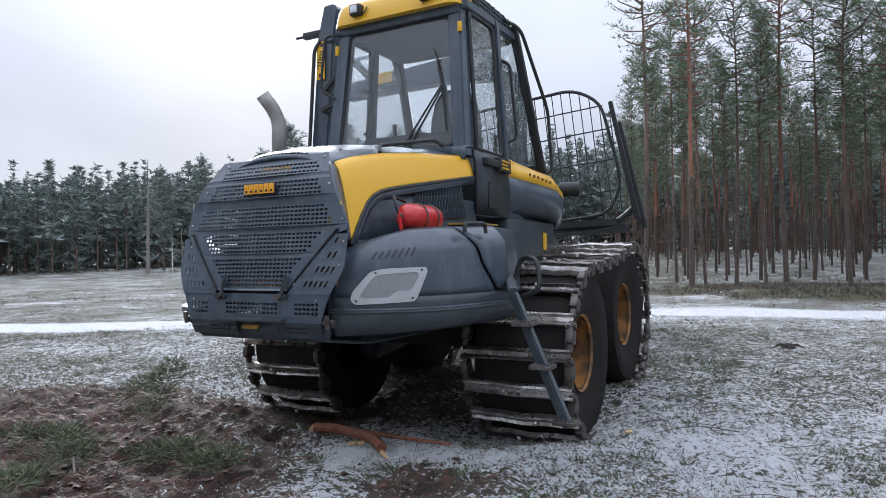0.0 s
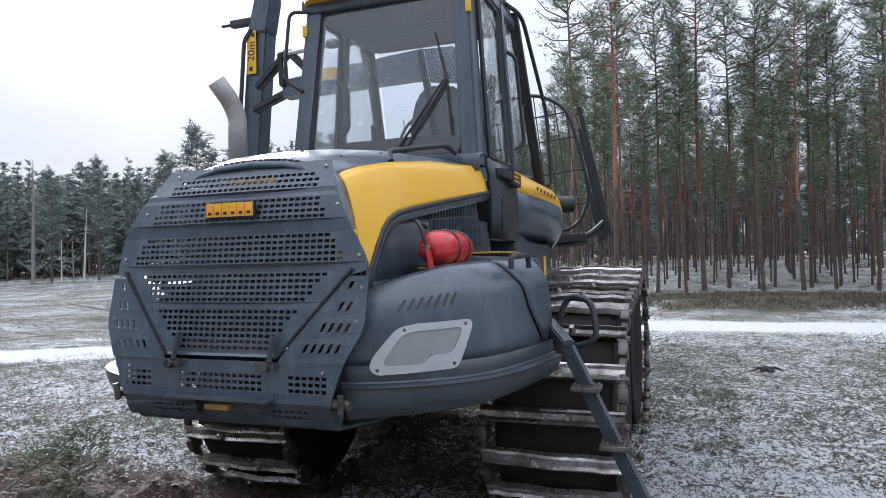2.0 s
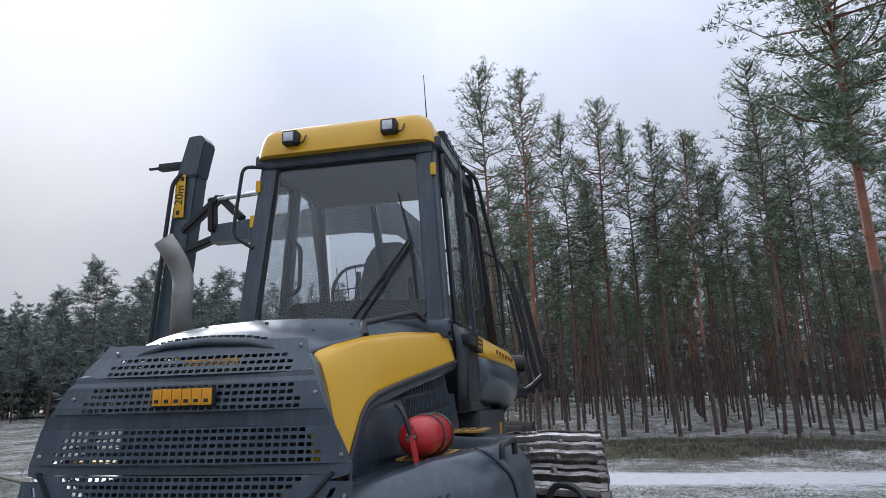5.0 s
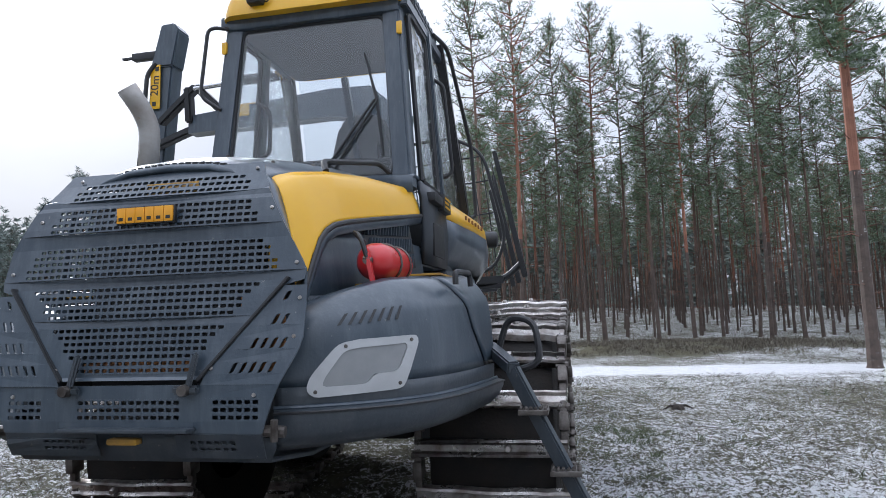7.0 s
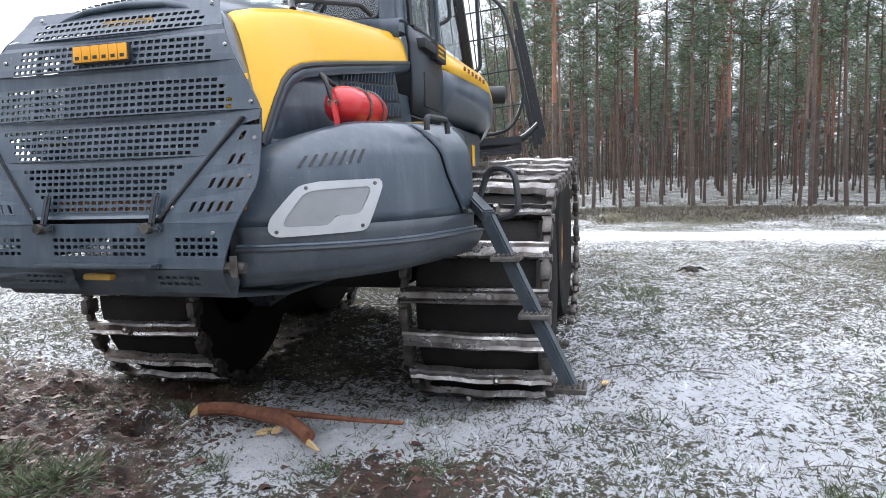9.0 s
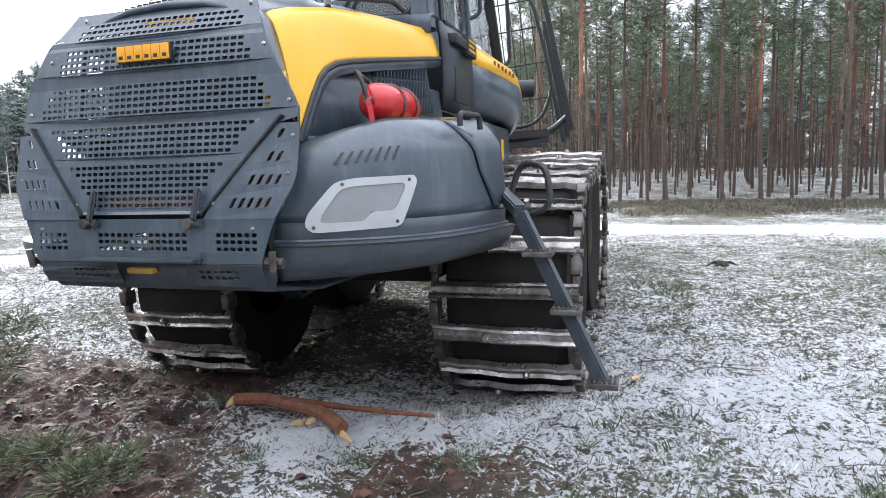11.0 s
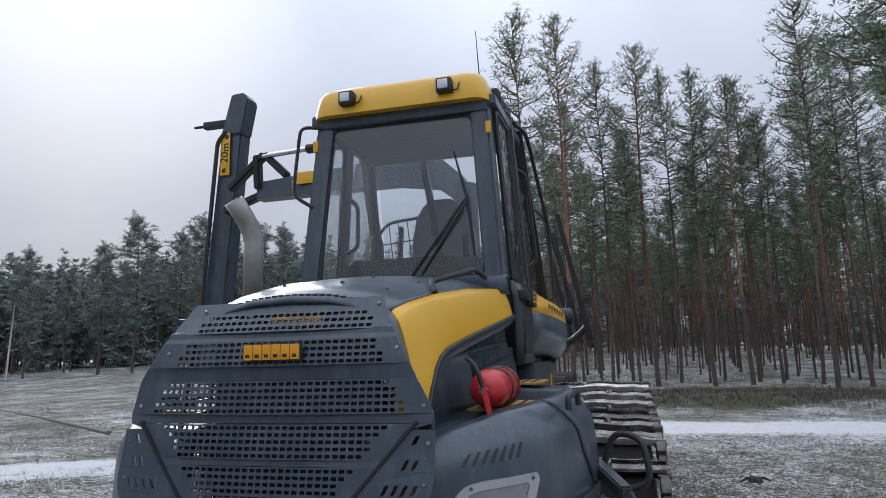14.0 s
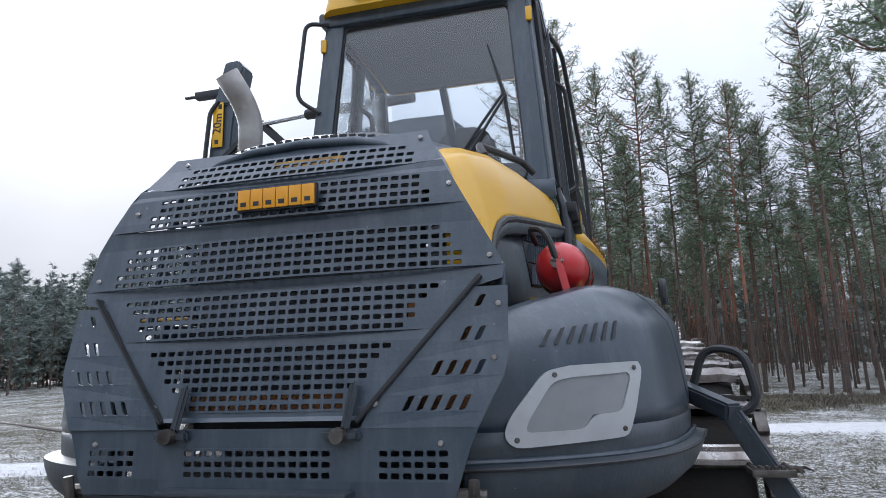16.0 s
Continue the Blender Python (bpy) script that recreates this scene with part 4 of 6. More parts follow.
for sx in (1, -1):
    grid = []
    for v in [i / 12 for i in range(13)]:
        row = []
        for u in [i / 40 for i in range(41)]:
            y = (0.25 if sx > 0 else 0.85) * (1 - u ** 1.5) + 1.60 * u ** 1.5
            zt, zb = curve(HOOD_Z, y) - 0.092, curve(YEL_LOW, y)
            z = zt + (zb - zt) * v
            row.append((side_x(y, z) * sx, y, z))
        grid.append(row)
    part("side_panel", sheet(grid), M_YELLOW, forwarder, "glossy yellow engine side panel", thick=0.02)
    cheek = []
    for i in range(13):
        v = i / 12
        z = 1.345 + (1.80 - 1.345) * (1 - v)
        yy = 0.25
        g0 = guard_at(door_edge(max(z, 1.43)), max(z, 1.40))
        cheek.append([(g0[0] * sx, g0[1] + 0.008, z), ((g0[0] * 0.5 + side_x(yy, z) * 0.5 + 0.004) * sx, (g0[1] + yy) / 2, z), ((side_x(yy, z) - 0.004) * sx, yy + 0.012, z)])
    if sx > 0:
        part("hood_cheek", sheet(cheek), M_GREY, forwarder, thick=0.01)
    else:
        # the cooler side is closed by an open grille only
        for i in range(9):
            z = 1.40 + i * 0.055
            part("grille_bar", tube([(-side_x(y, z) + 0.01, y, z) for y in (0.27, 0.55, 0.86)], 0.007, 6), M_GREY, forwarder)
        for y in (0.27, 0.56, 0.86):
            part("grille_post", tube([(-side_x(y, z) + 0.01, y, z) for z in (1.34, 1.5, 1.7, curve(HOOD_Z, y) - 0.09)], 0.012, 6), M_GREY, forwarder)
    lip = [(side_x(y, curve(YEL_LOW, y)) * sx, y, curve(YEL_LOW, y) - 0.005) for y in (0.25, 0.29, 0.345, 0.395, 0.45, 0.52, 0.62, 0.74, 0.86, 1.1, 1.3, 1.6)]
    if sx < 0:
        lip = [p for p in lip if p[1] > 0.8]
    part("panel_lip", tube(lip, 0.013, 8), M_BLACK, forwarder)
    inner_lip = [(x - 0.012 * sx, y + 0.045, z - 0.03) for x, y, z in lip]
    part("panel_rim", sheet([lip, inner_lip, [(x - 0.03 * sx, y, z - 0.004) for x, y, z in inner_lip]]), M_GREY, forwarder, "rounded grey rim round the recess", thick=0.01)
    recess = [[((side_x(y, z) - 0.05) * sx, y, z) for y in ((0.30, 0.45, 0.7, 1.0, 1.3, 1.62) if sx > 0 else (0.86, 1.0, 1.3, 1.62))] for z in (1.33, 1.42, 1.5, 1.58, 1.66)]
    part("recess_panel", sheet(recess), M_GREY, forwarder, "dark recessed engine panel", thick=0.01)
    vent = part("vent", sheet([[((side_x(y, z) - 0.046) * sx, y, z + 0.09 * (y - 0.88)) for y in (0.88, 1.1, 1.3, 1.46)] for z in (1.47, 1.58, 1.73)]), M_BLACK, forwarder, "black louvred vent", thick=0.004)
    for r in range(3):
        for c in range(16):
            y = 0.895 + c * 0.034
            z = 1.478 + r * 0.084 + 0.09 * (y - 0.88)
            xs = (side_x(y, z) - 0.040) * sx
            part("vent_slat", beam((xs, y, z), (xs, y + 0.020, z + 0.070), 0.010, 0.016, (1, 0, 0), 0), M_GREY, vent, smooth=False)

# fenders with lamp windows, side doors and decks
PLAN = [(0.49, 0.12), (0.62, 0.165), (0.76, 0.245), (0.88, 0.345), (0.975, 0.48), (1.04, 0.66), (1.085, 0.86), (1.12, 1.08), (1.13, 1.16)]
FENDER_IN = [(0.83, 0.03), (0.87, -0.016), (0.915, -0.040), (0.942, -0.042), (0.950, 0.004), (1.06, 0.0), (1.20, 0.008), (1.27, 0.028), (1.33, 0.07), (1.372, 0.115), (1.385, 0.15)]


def fender_at(s, z):
    p = smooth_curve(PLAN, max(0, min(1, s)))
    q = smooth_curve(PLAN, min(1, s + 0.01)) - smooth_curve(PLAN, max(0, s - 0.01))
    n = Vector((q.y, -q.x)).normalized()
    p = p - n * curve(FENDER_IN, z)
    return (p.x, p.y, z + (0.065 * s if z > 1.2 else 0.0) - 0.10 * max(0.0, (z - 1.2) / 0.185) * max(0.0, 1 - s / 0.42) ** 1.4 - (0.03 * (1 - s) ** 2 if z < 0.9 else 0))


def seam(z):
    return curve([(1.03, 0.815), (1.385, 0.655)], z)


FZ = [0.83, 0.85, 0.87, 0.89, 0.915, 0.93, 0.942, 0.946, 0.950, 0.98, 1.02]
FZ2 = [1.02, 1.06, 1.10, 1.15, 1.20, 1.24, 1.27, 1.30, 1.33, 1.355, 1.372, 1.385]
for sx in (1, -1):
    lo = sheet([[fender_at(i / 30, z) for i in range(31)] for z in FZ])
    hi = sheet([[fender_at(seam(z) * i / 24, z) for i in range(25)] for z in FZ2])
    dr = sheet([[fender_at(seam(z) + 0.020 + (1 - seam(z) - 0.020) * i / 8, z) for i in range(9)] for z in [1.040] + FZ2[1:]])
    for b in (lo, hi, dr):
        if sx < 0:
            flipped(b)
            b.transform(Matrix.Translation((-0.035, 0, 0)))
    fender = part("fender", hi, M_GREY, forwarder, "moulded dark grey fender", thick=0.012)
    part("fender_skirt", lo, M_GREY_DIRTY, fender, "scuffed lower skirt with rim", thick=0.012)
    bead = tube([(p.x * 1.0, p.y, p.z) for p in (Vector(fender_at(i / 30, 0.951)) + Vector((0.010 * i / 30, -0.012 * (1 - i / 30), 0)) for i in range(31))], 0.0085, 8)
    # thin black tube drawn for the shadow gap below the rim
    groove = tube([(p.x, p.y, p.z) for p in (Vector(fender_at(i / 30, 0.938)) + Vector((0.004 * i / 30, -0.004 * (1 - i / 30), 0)) for i in range(31))], 0.005, 6)
    if sx < 0:
        flipped(bead)
        flipped(groove)
    part("rim_bead", bead, M_GREY, fender, "raised rim along the fender")
    part("rim_shade_line", groove, M_BLACK, fender, "black line drawn as the shade in the gap under the rim")
    part("side_door", dr, M_GREY, forwarder, "dark grey service door", thick=0.012)
    lining = sheet([[tuple(Vector(fender_at(i / 12, z)) - Vector((0.03, -0.0, 0))) for i in range(13)] for z in (0.86, 1.1, 1.3)])
    if sx < 0:
        flipped(lining)
    part("fender_lining", lining, M_BLACK, fender)

    # lamp window in a light frame
    def on(s, z, out=0.004):
        p, q = Vector(fender_at(s, z)), Vector(fender_at(s + 0.02, z)) - Vector(fender_at(s - 0.02, z))
        n = Vector((q.y, -q.x, 0)).normalized()
        return p + n * out
    def resampled(poly, count):
        pts = [Vector(p) for p in rounded([(*p, 0) for p in poly + poly[:1]], 0.02, 3)]
        lens = [0]
        for p, q in zip(pts, pts[1:]):
            lens.append(lens[-1] + (q - p).length)
        out = []
        for i in range(count):
            d = lens[-1] * i / count
            k = max(q for q in range(len(pts) - 1) if lens[q] <= d + 1e-9)
            out.append(pts[k].lerp(pts[k + 1], (d - lens[k]) / max(1e-9, lens[k + 1] - lens[k])))
        return out
    outer = [(0.250, 1.178), (0.44, 1.186), (0.445, 1.16), (0.385, 0.992), (0.12, 0.980), (0.098, 1.005), (0.108, 1.05), (0.19, 1.165)]
    inner = [(0.250, 1.148), (0.40, 1.157), (0.402, 1.14), (0.365, 1.055), (0.29, 1.052), (0.27, 1.018), (0.143, 1.016), (0.150, 1.045), (0.205, 1.140)]
    ro, ri = resampled(outer, 60), resampled(inner, 60)
    n = 60
    vs = [on(p.x, p.y, 0.008) for p in ro] + [on(p.x, p.y, 0.008) for p in ri] + [on(p.x, p.y, 0.0) for p in ro] + [on(p.x, p.y, 0.001) for p in ri]
    fr = mesh_of(vs, [(i, (i + 1) % n, n + (i + 1) % n, n + i) for i in range(n)] + [(i, 2 * n + i, 2 * n + (i + 1) % n, (i + 1) % n) for i in range(n)] + [(n + i, n + (i + 1) % n, 3 * n + (i + 1) % n, 3 * n + i) for i in range(n)])
    top_in, low_in = [(0.143, 1.03), (0.150, 1.045), (0.205, 1.140), (0.25, 1.148), (0.40, 1.157)], [(0.143, 1.016), (0.27, 1.018), (0.29, 1.052), (0.365, 1.055), (0.40, 1.14)]
    ln = sheet([[on(s, curve(low_in, s) + (curve(top_in, s) - curve(low_in, s)) * v, 0.004) for s in [0.143 + 0.259 * q / 28 for q in range(29)]] for v in (0, 0.33, 0.66, 1)])
    if sx < 0:
        flipped(fr)
        flipped(ln)
    frame_ob = part("lamp_frame", fr, M_ALU, forwarder, "light metal lamp frame")
    part("lamp_window", ln, M_WINDOW, frame_ob, "greyed lamp window")
    for s, z in ((0.125, 1.0), (0.21, 1.155), (0.418, 1.168), (0.372, 1.012)):
        c = on(s, z, 0.006)
        d = (on(s, z, 0.02) - c).normalized()
        b = lathe([(0, 0.006), (0.006, 0.006), (0.008, 0)], c, d, 8)
        if sx < 0:
            flipped(b)
        part("screw", b, M_STEEL_DARK, frame_ob)
    for i in range(7):
        a = mesh_of([on(0.188 + i * 0.030 + d, z, 0.0035) for d, z in ((0, 1.222), (0.010, 1.222), (0.034, 1.272), (0.024, 1.272))], [(0, 1, 2, 3)])
        if sx < 0:
            flipped(a)
        part("fender_slot", a, M_BLACK, forwarder, smooth=False)

    deck = box((0.50, 0.30, 1.31), (0.93, 1.20, 1.39), 0.01)
    for v in deck.verts:
        if v.co.y < 0.5 and v.co.x > 0.7:
            v.co.x -= 0.16
            v.co.y += 0.16
        if v.co.y < 0.5:
            v.co.z -= 0.045
    box2 = box((0.52, 1.17, 0.98), (1.09, 1.66, 1.465), 0.02)
    for v in box2.verts:
        if v.co.x > 0.9:
            v.co.x -= 0.07 * (v.co.y - 1.17) / 0.49 + 0.05 * max(0.0, v.co.z - 1.2) / 0.27
            v.co.z -= 0.03 * max(0.0, v.co.z - 1.2) / 0.27
    if sx < 0:
        flipped(deck)
        flipped(box2)
    part("deck", deck, M_GREY, forwarder)
    part("step_box", box2, M_GREY, forwarder, "dark grey box behind the fender")
    for lo_, hi_ in (((0.62, 0.60, 1.391), (0.88, 1.10, 1.400)), ((0.62, 1.24, 1.464), (0.86, 1.62, 1.476))):
        pl = box(lo_, hi_, 0.003)
        if sx < 0:
            flipped(pl)
        plate = part("tread_plate", pl, M_YELLOW_WORN, forwarder, "worn yellow anti-slip plate")
        for ix in range(int((hi_[0] - lo_[0]) / 0.05)):
            for iy in range(int((hi_[1] - lo_[1]) / 0.05)):
                x, y = lo_[0] + 0.03 + ix * 0.05, lo_[1] + 0.03 + iy * 0.05
                if sx > 0:
                    part("tread_hole", box((x, y, hi_[2]), (x + 0.018, y + 0.018, hi_[2] + 0.002)), M_BLACK, plate, smooth=False)
    hd = tube(rounded([(1.035, 0.70, 1.385), (1.035, 0.70, 1.438), (1.055, 0.95, 1.448), (1.06, 0.95, 1.385)], 0.04), 0.013, 8)
    if sx < 0:
        flipped(hd)
    part("grab_handle", hd, M_BLACK, forwarder, "bent black grab handle")

# cab
def cab_x(z, y):
    """Half width of the cab at a height and a place along it."""
    return 0.655 - 0.075 * (z - 2.05) / 1.1 + 0.05 * max(0, y - 1.9) / 1.3


def cab_front(z):
    return 1.545 + 0.10 * (z - 2.05) / 1.1


cab = part("cab_floor", box((-0.66, 1.60, 1.55), (0.66, 3.05, 1.66), 0.02), M_GREY, forwarder)
for sx in (1, -1):
    a = [(cab_x(2.0, 1.55) * sx, cab_front(2.0), 2.0), (cab_x(3.2, 1.6) * sx, cab_front(3.2), 3.2)]
    pl = prism([(0.0, 0.0), (0.115, -0.012), (0.135, 0.03), (0.12, 0.13), (0.05, 0.14)], "z", 0, 1)
    for v in pl.verts:
        k = v.co.z
        base = Vector(a[0]).lerp(Vector(a[1]), k)
        v.co = Vector((base.x - sx * (0.13 - v.co.x), base.y + v.co.y, base.z))
    bmesh.ops.bevel(pl, geom=[e for e in pl.edges if abs(e.verts[0].co.z - e.verts[1].co.z) > 0.5], offset=0.012, segments=2, affect="EDGES")
    part("front_pillar", pl, M_GREY, forwarder, "dark grey cab pillar")
    part("reflector_tab", box((sx * 0.575 - 0.016, 1.605, 2.955), (sx * 0.575 + 0.016, 1.625, 3.03), 0.002), M_YELLOW, forwarder)
    door_post = beam((0.67 * sx, 2.22, 2.02), (0.60 * sx, 2.22, 3.22), 0.06, 0.075, (0, 1, 0))
    part("door_post", door_post, M_GREY, forwarder)
    rear_post = beam((0.69 * sx, 3.12, 2.02), (0.61 * sx, 2.62, 3.30), 0.07, 0.07, (0, 1, 0))
    part("rear_pillar", rear_post, M_BLACK, forwarder)
    part("door_top_rail", beam((0.59 * sx, 1.64, 3.18), (0.60 * sx, 2.68, 3.20), 0.06, 0.07), M_GREY, forwarder)
    lower = sheet([[(x * sx, y, z) for y, x in ((1.63, x0), (1.9, x0 + 0.012), (2.22, x0 + 0.015))] for z, x0 in ((1.56, 0.69), (1.75, 0.70), (1.95, 0.695), (2.05, 0.675))])
    part("door_lower", lower, M_DOOR, forwarder, "dark grey lower cab door", thick=0.03)
    part("door_window_low", box((0.705 * sx - 0.006, 1.80, 1.62), (0.705 * sx + 0.010, 2.10, 1.82), 0.004), M_BLACK, forwarder, "small dark lower door window")
    part("door_handle", box((0.70 * sx - 0.03, 1.72, 1.94), (0.70 * sx + 0.045, 1.98, 2.0), 0.015), M_BLACK, forwarder)
    seal = rounded([(0.668 * sx, 1.69, 2.06), (0.60 * sx, 1.72, 3.13), (0.605 * sx, 2.16, 3.14), (0.672 * sx, 2.16, 2.06), (0.668 * sx, 1.70, 2.06)], 0.06)
    part("door_seal", tube(seal, 0.018, 6), M_BLACK, forwarder)
    g = mesh_of([(0.664 * sx, 1.69, 2.06), (0.595 * sx, 1.72, 3.13), (0.600 * sx, 2.17, 3.14), (0.668 * sx, 2.17, 2.06)], [(0, 1, 2, 3)])
    part("door_glass", g, M_GLASS_WET, forwarder, "wet tinted cab glass", smooth=False, thick=0.005)
    g = mesh_of([(0.675 * sx, 2.26, 2.08), (0.60 * sx, 2.26, 3.15), (0.605 * sx, 2.62, 3.18), (0.68 * sx, 3.06, 2.08)], [(0, 1, 2, 3)])
    part("side_glass", g, M_GLASS_WET, forwarder, "wet tinted cab glass", smooth=False, thick=0.005)
    rail = rounded([(0.66 * sx, 2.30, 2.20), (0.74 * sx, 2.34, 2.24), (0.70 * sx, 2.30, 2.86), (0.63 * sx, 2.26, 2.90)], 0.05)
    part("door_rail", tube(rail, 0.014, 8), M_BLACK, forwarder, "black grab rail")
    rail = rounded([(0.62 * sx, 2.40, 3.28), (0.68 * sx, 2.62, 3.27), (0.76 * sx, 3.10, 2.62), (0.775 * sx, 3.14, 2.06), (0.72 * sx, 3.12, 2.02)], 0.10)
    part("outer_rail", tube(rail, 0.016, 8), M_BLACK, forwarder, "long black outer guard rail")
    # bulging panel behind the door: yellow above, grey below
    up, lowp = [], []
    for y in (2.20, 2.4, 2.7, 3.0, 3.25, 3.42, 3.50):
        k = (y - 2.2) / 1.3
        dx = 0.70 + 0.17 * math.sin(min(1, k * 1.25) * 1.57) - 0.13 * max(0, k - 0.75) / 0.25
        top = 2.06 - 0.10 * k - 0.12 * max(0, k - 0.7) / 0.3
        up.append([((0.68 - 0.02 * k) * sx, y, top + 0.01), ((dx - 0.05) * sx, y, top - 0.02), (dx * sx, y, top - 0.09), ((dx + 0.01) * sx, y, top - 0.155)])
        lowp.append([((dx + 0.01) * sx, y, top - 0.160), (dx * sx, y, top - 0.28), ((dx - 0.06) * sx, y, top - 0.40 + 0.06 * k), (0.62 * sx, y, 1.55)])
    part("rear_side_panel", sheet(up), M_YELLOW, forwarder, "yellow panel behind the cab door", thick=0.015)
    part("rear_side_cover", sheet(lowp), M_GREY, forwarder, "dark grey cover below the yellow panel", thick=0.015)
    for i in range(6):
        part("name_mark", box(((0.80 + 0.011 * i) * sx - 0.006, 2.46 + i * 0.075, 1.928 - i * 0.007), ((0.80 + 0.011 * i) * sx + 0.005, 2.495 + i * 0.075, 1.954 - i * 0.007), 0.002), M_RUST, forwarder, smooth=False)
    part("tank_box", box((0.30 * sx if sx > 0 else -0.72, 2.15, 0.95), (0.72 if sx > 0 else 0.30 * sx, 3.35, 1.56), 0.03), M_GREY_DIRTY, forwarder)

part("cowl", sheet([[(x, y, z + 0.02 * (1 - (x / 0.66) ** 2)) for x in (-0.66, -0.5, 0, 0.5, 0.66)] for y, z in ((1.49, 1.96), (1.50, 2.055), (1.56, 2.075), (1.70, 2.08))]), M_GREY, forwarder, thick=0.02)
part("windscreen_header", box((-0.57, 1.62, 3.11), (0.57, 1.70, 3.20), 0.015), M_GREY, forwarder)
ws = mesh_of([(-0.53, 1.572, 2.08), (0.55, 1.572, 2.08), (0.48, 1.665, 3.12), (-0.48, 1.665, 3.12)], [(0, 1, 2, 3)])
part("windscreen", ws, M_GLASS, forwarder, "tinted windscreen with reflections", smooth=False, thick=0.005)
seal = rounded([(0.0, 1.568, 2.085), (0.535, 1.568, 2.085), (0.468, 1.66, 3.10), (-0.468, 1.66, 3.11), (-0.52, 1.568, 2.085), (0.0, 1.568, 2.085)], 0.06)
part("windscreen_seal", tube(seal, 0.012, 6), M_BLACK, forwarder)
bg = mesh_of([(-0.60, 3.05, 2.10), (0.60, 3.05, 2.10), (0.54, 2.66, 3.16), (-0.54, 2.66, 3.16)], [(0, 1, 2, 3)])
part("rear_glass", bg, M_GLASS, forwarder, smooth=False, thick=0.005)
part("rear_wall", box((-0.66, 3.02, 1.55), (0.66, 3.10, 2.10), 0.02), M_BLACK, forwarder)
part("rear_header", box((-0.55, 2.62, 3.16), (0.55, 2.70, 3.20), 0.01), M_BLACK, forwarder)

# cab inside
part("headliner", box((-0.54, 1.68, 3.135), (0.54, 2.62, 3.165), 0.01), M_SEAT, forwarder, "grey cab ceiling lining")
part("dashboard", joined(prism([(-0.47, 2.04), (0.52, 2.04), (0.52, 2.20), (0.2, 2.225), (-0.32, 2.225), (-0.45, 2.12)], "y", 1.64, 1.90, 0.01)), M_BLACK, forwarder, "black dashboard")
seat = part("operator_seat", joined(box((-0.26, 2.22, 2.0), (0.26, 2.72, 2.14), 0.05, 3)), M_SEAT, forwarder, "grey cloth operator seat")
part("seat_back", joined(prism([(-0.23, 2.12), (0.23, 2.12), (0.25, 2.5), (0.19, 2.74), (0.10, 2.82), (-0.10, 2.82), (-0.19, 2.74), (-0.25, 2.5)], "y", 2.60, 2.74, 0.03)), M_SEAT, seat)
for sx in (-1, 1):
    part("armrest", joined(box((0.30 * sx - 0.05, 2.05, 2.20), (0.30 * sx + 0.05, 2.50, 2.27), 0.02), tube([(0.30 * sx, 2.08, 2.27), (0.30 * sx, 2.06, 2.42)], 0.02, 8)), M_BLACK, seat)
part("inner_post", beam((0.02, 2.60, 2.15), (-0.14, 2.62, 3.12), 0.05, 0.05), M_GREY, forwarder)
part("inner_rail", tube(rounded([(-0.44, 1.80, 2.30), (-0.36, 1.80, 2.34), (-0.36, 1.80, 2.62), (-0.44, 1.80, 2.68)], 0.06), 0.015, 8), M_BLACK, forwarder)

for i, (ln_, z) in enumerate(((0.17, 1.995), (0.12, 1.967), (0.15, 1.939))):
    part("door_lettering", box((0.751, 1.975, z), (0.754, 1.975 + ln_, z + 0.013)), M_YELLOW, forwarder, "yellow lettering bar", smooth=False)
part("lettering_plate", box((0.690, 1.95, 1.918), (0.750, 2.17, 2.025), 0.006), M_BLACK, forwarder)

# roof
outl = []
for cx, cy, a0 in ((0.475, 1.66, -90), (0.475, 2.62, 0), (-0.475, 2.62, 90), (-0.475, 1.66, 180)):
    for i in range(6):
        a = radians(a0 + 18 * i)
        outl.append((cx + 0.10 * math.cos(a), cy + 0.10 * math.sin(a)))


def roof_ring(inset, z, lift=0.0):
    out = []
    for x, y in outl:
        k = 1 - inset / 0.62
        out.append((x * k, 2.14 + (y - 2.14) * (1 - inset / 0.58), z + lift * (y - 1.6)))
    return out


rings = [roof_ring(0.03, 3.175), roof_ring(-0.01, 3.17), roof_ring(-0.01, 3.195), roof_ring(0.0, 3.26), roof_ring(0.012, 3.315), roof_ring(0.035, 3.35), roof_ring(0.08, 3.375), roof_ring(0.25, 3.395), roof_ring(0.5, 3.40)]
bm = bmesh.new()
vr = [[bm.verts.new(p) for p in r] for r in rings]
for p, q in zip(vr, vr[1:]):
    for i in range(len(p)):
        bm.faces.new((p[i], p[(i + 1) % len(p)], q[(i + 1) % len(p)], q[i]))
bm.faces.new(vr[0][::-1])
bm.faces.new(vr[-1])
roof = part("roof", bm, M_YELLOW, forwarder, "yellow cab roof with rounded corners")
for sx in (1, -1):
    vent = part("roof_vent", prism([(1.84, 3.19), (2.62, 3.19), (2.66, 3.26), (2.45, 3.335), (1.84, 3.335)], "x", 0.555 * sx, 0.606 * sx, 0.006), M_BLACK, roof, "black mesh roof vent")
    for i in range(7):
        part("vent_bar", beam((0.610 * sx, 1.90 + i * 0.11, 3.20), (0.610 * sx, 1.90 + i * 0.10, 3.33), 0.008, 0.008, (1, 0, 0), 0), M_GREY, vent, smooth=False)
    for i in range(3):
        part("vent_bar", beam((0.610 * sx, 1.88, 3.225 + i * 0.035), (0.610 * sx, 2.60 - i * 0.06, 3.225 + i * 0.035), 0.008, 0.008, (1, 0, 0), 0), M_GREY, vent, smooth=False)
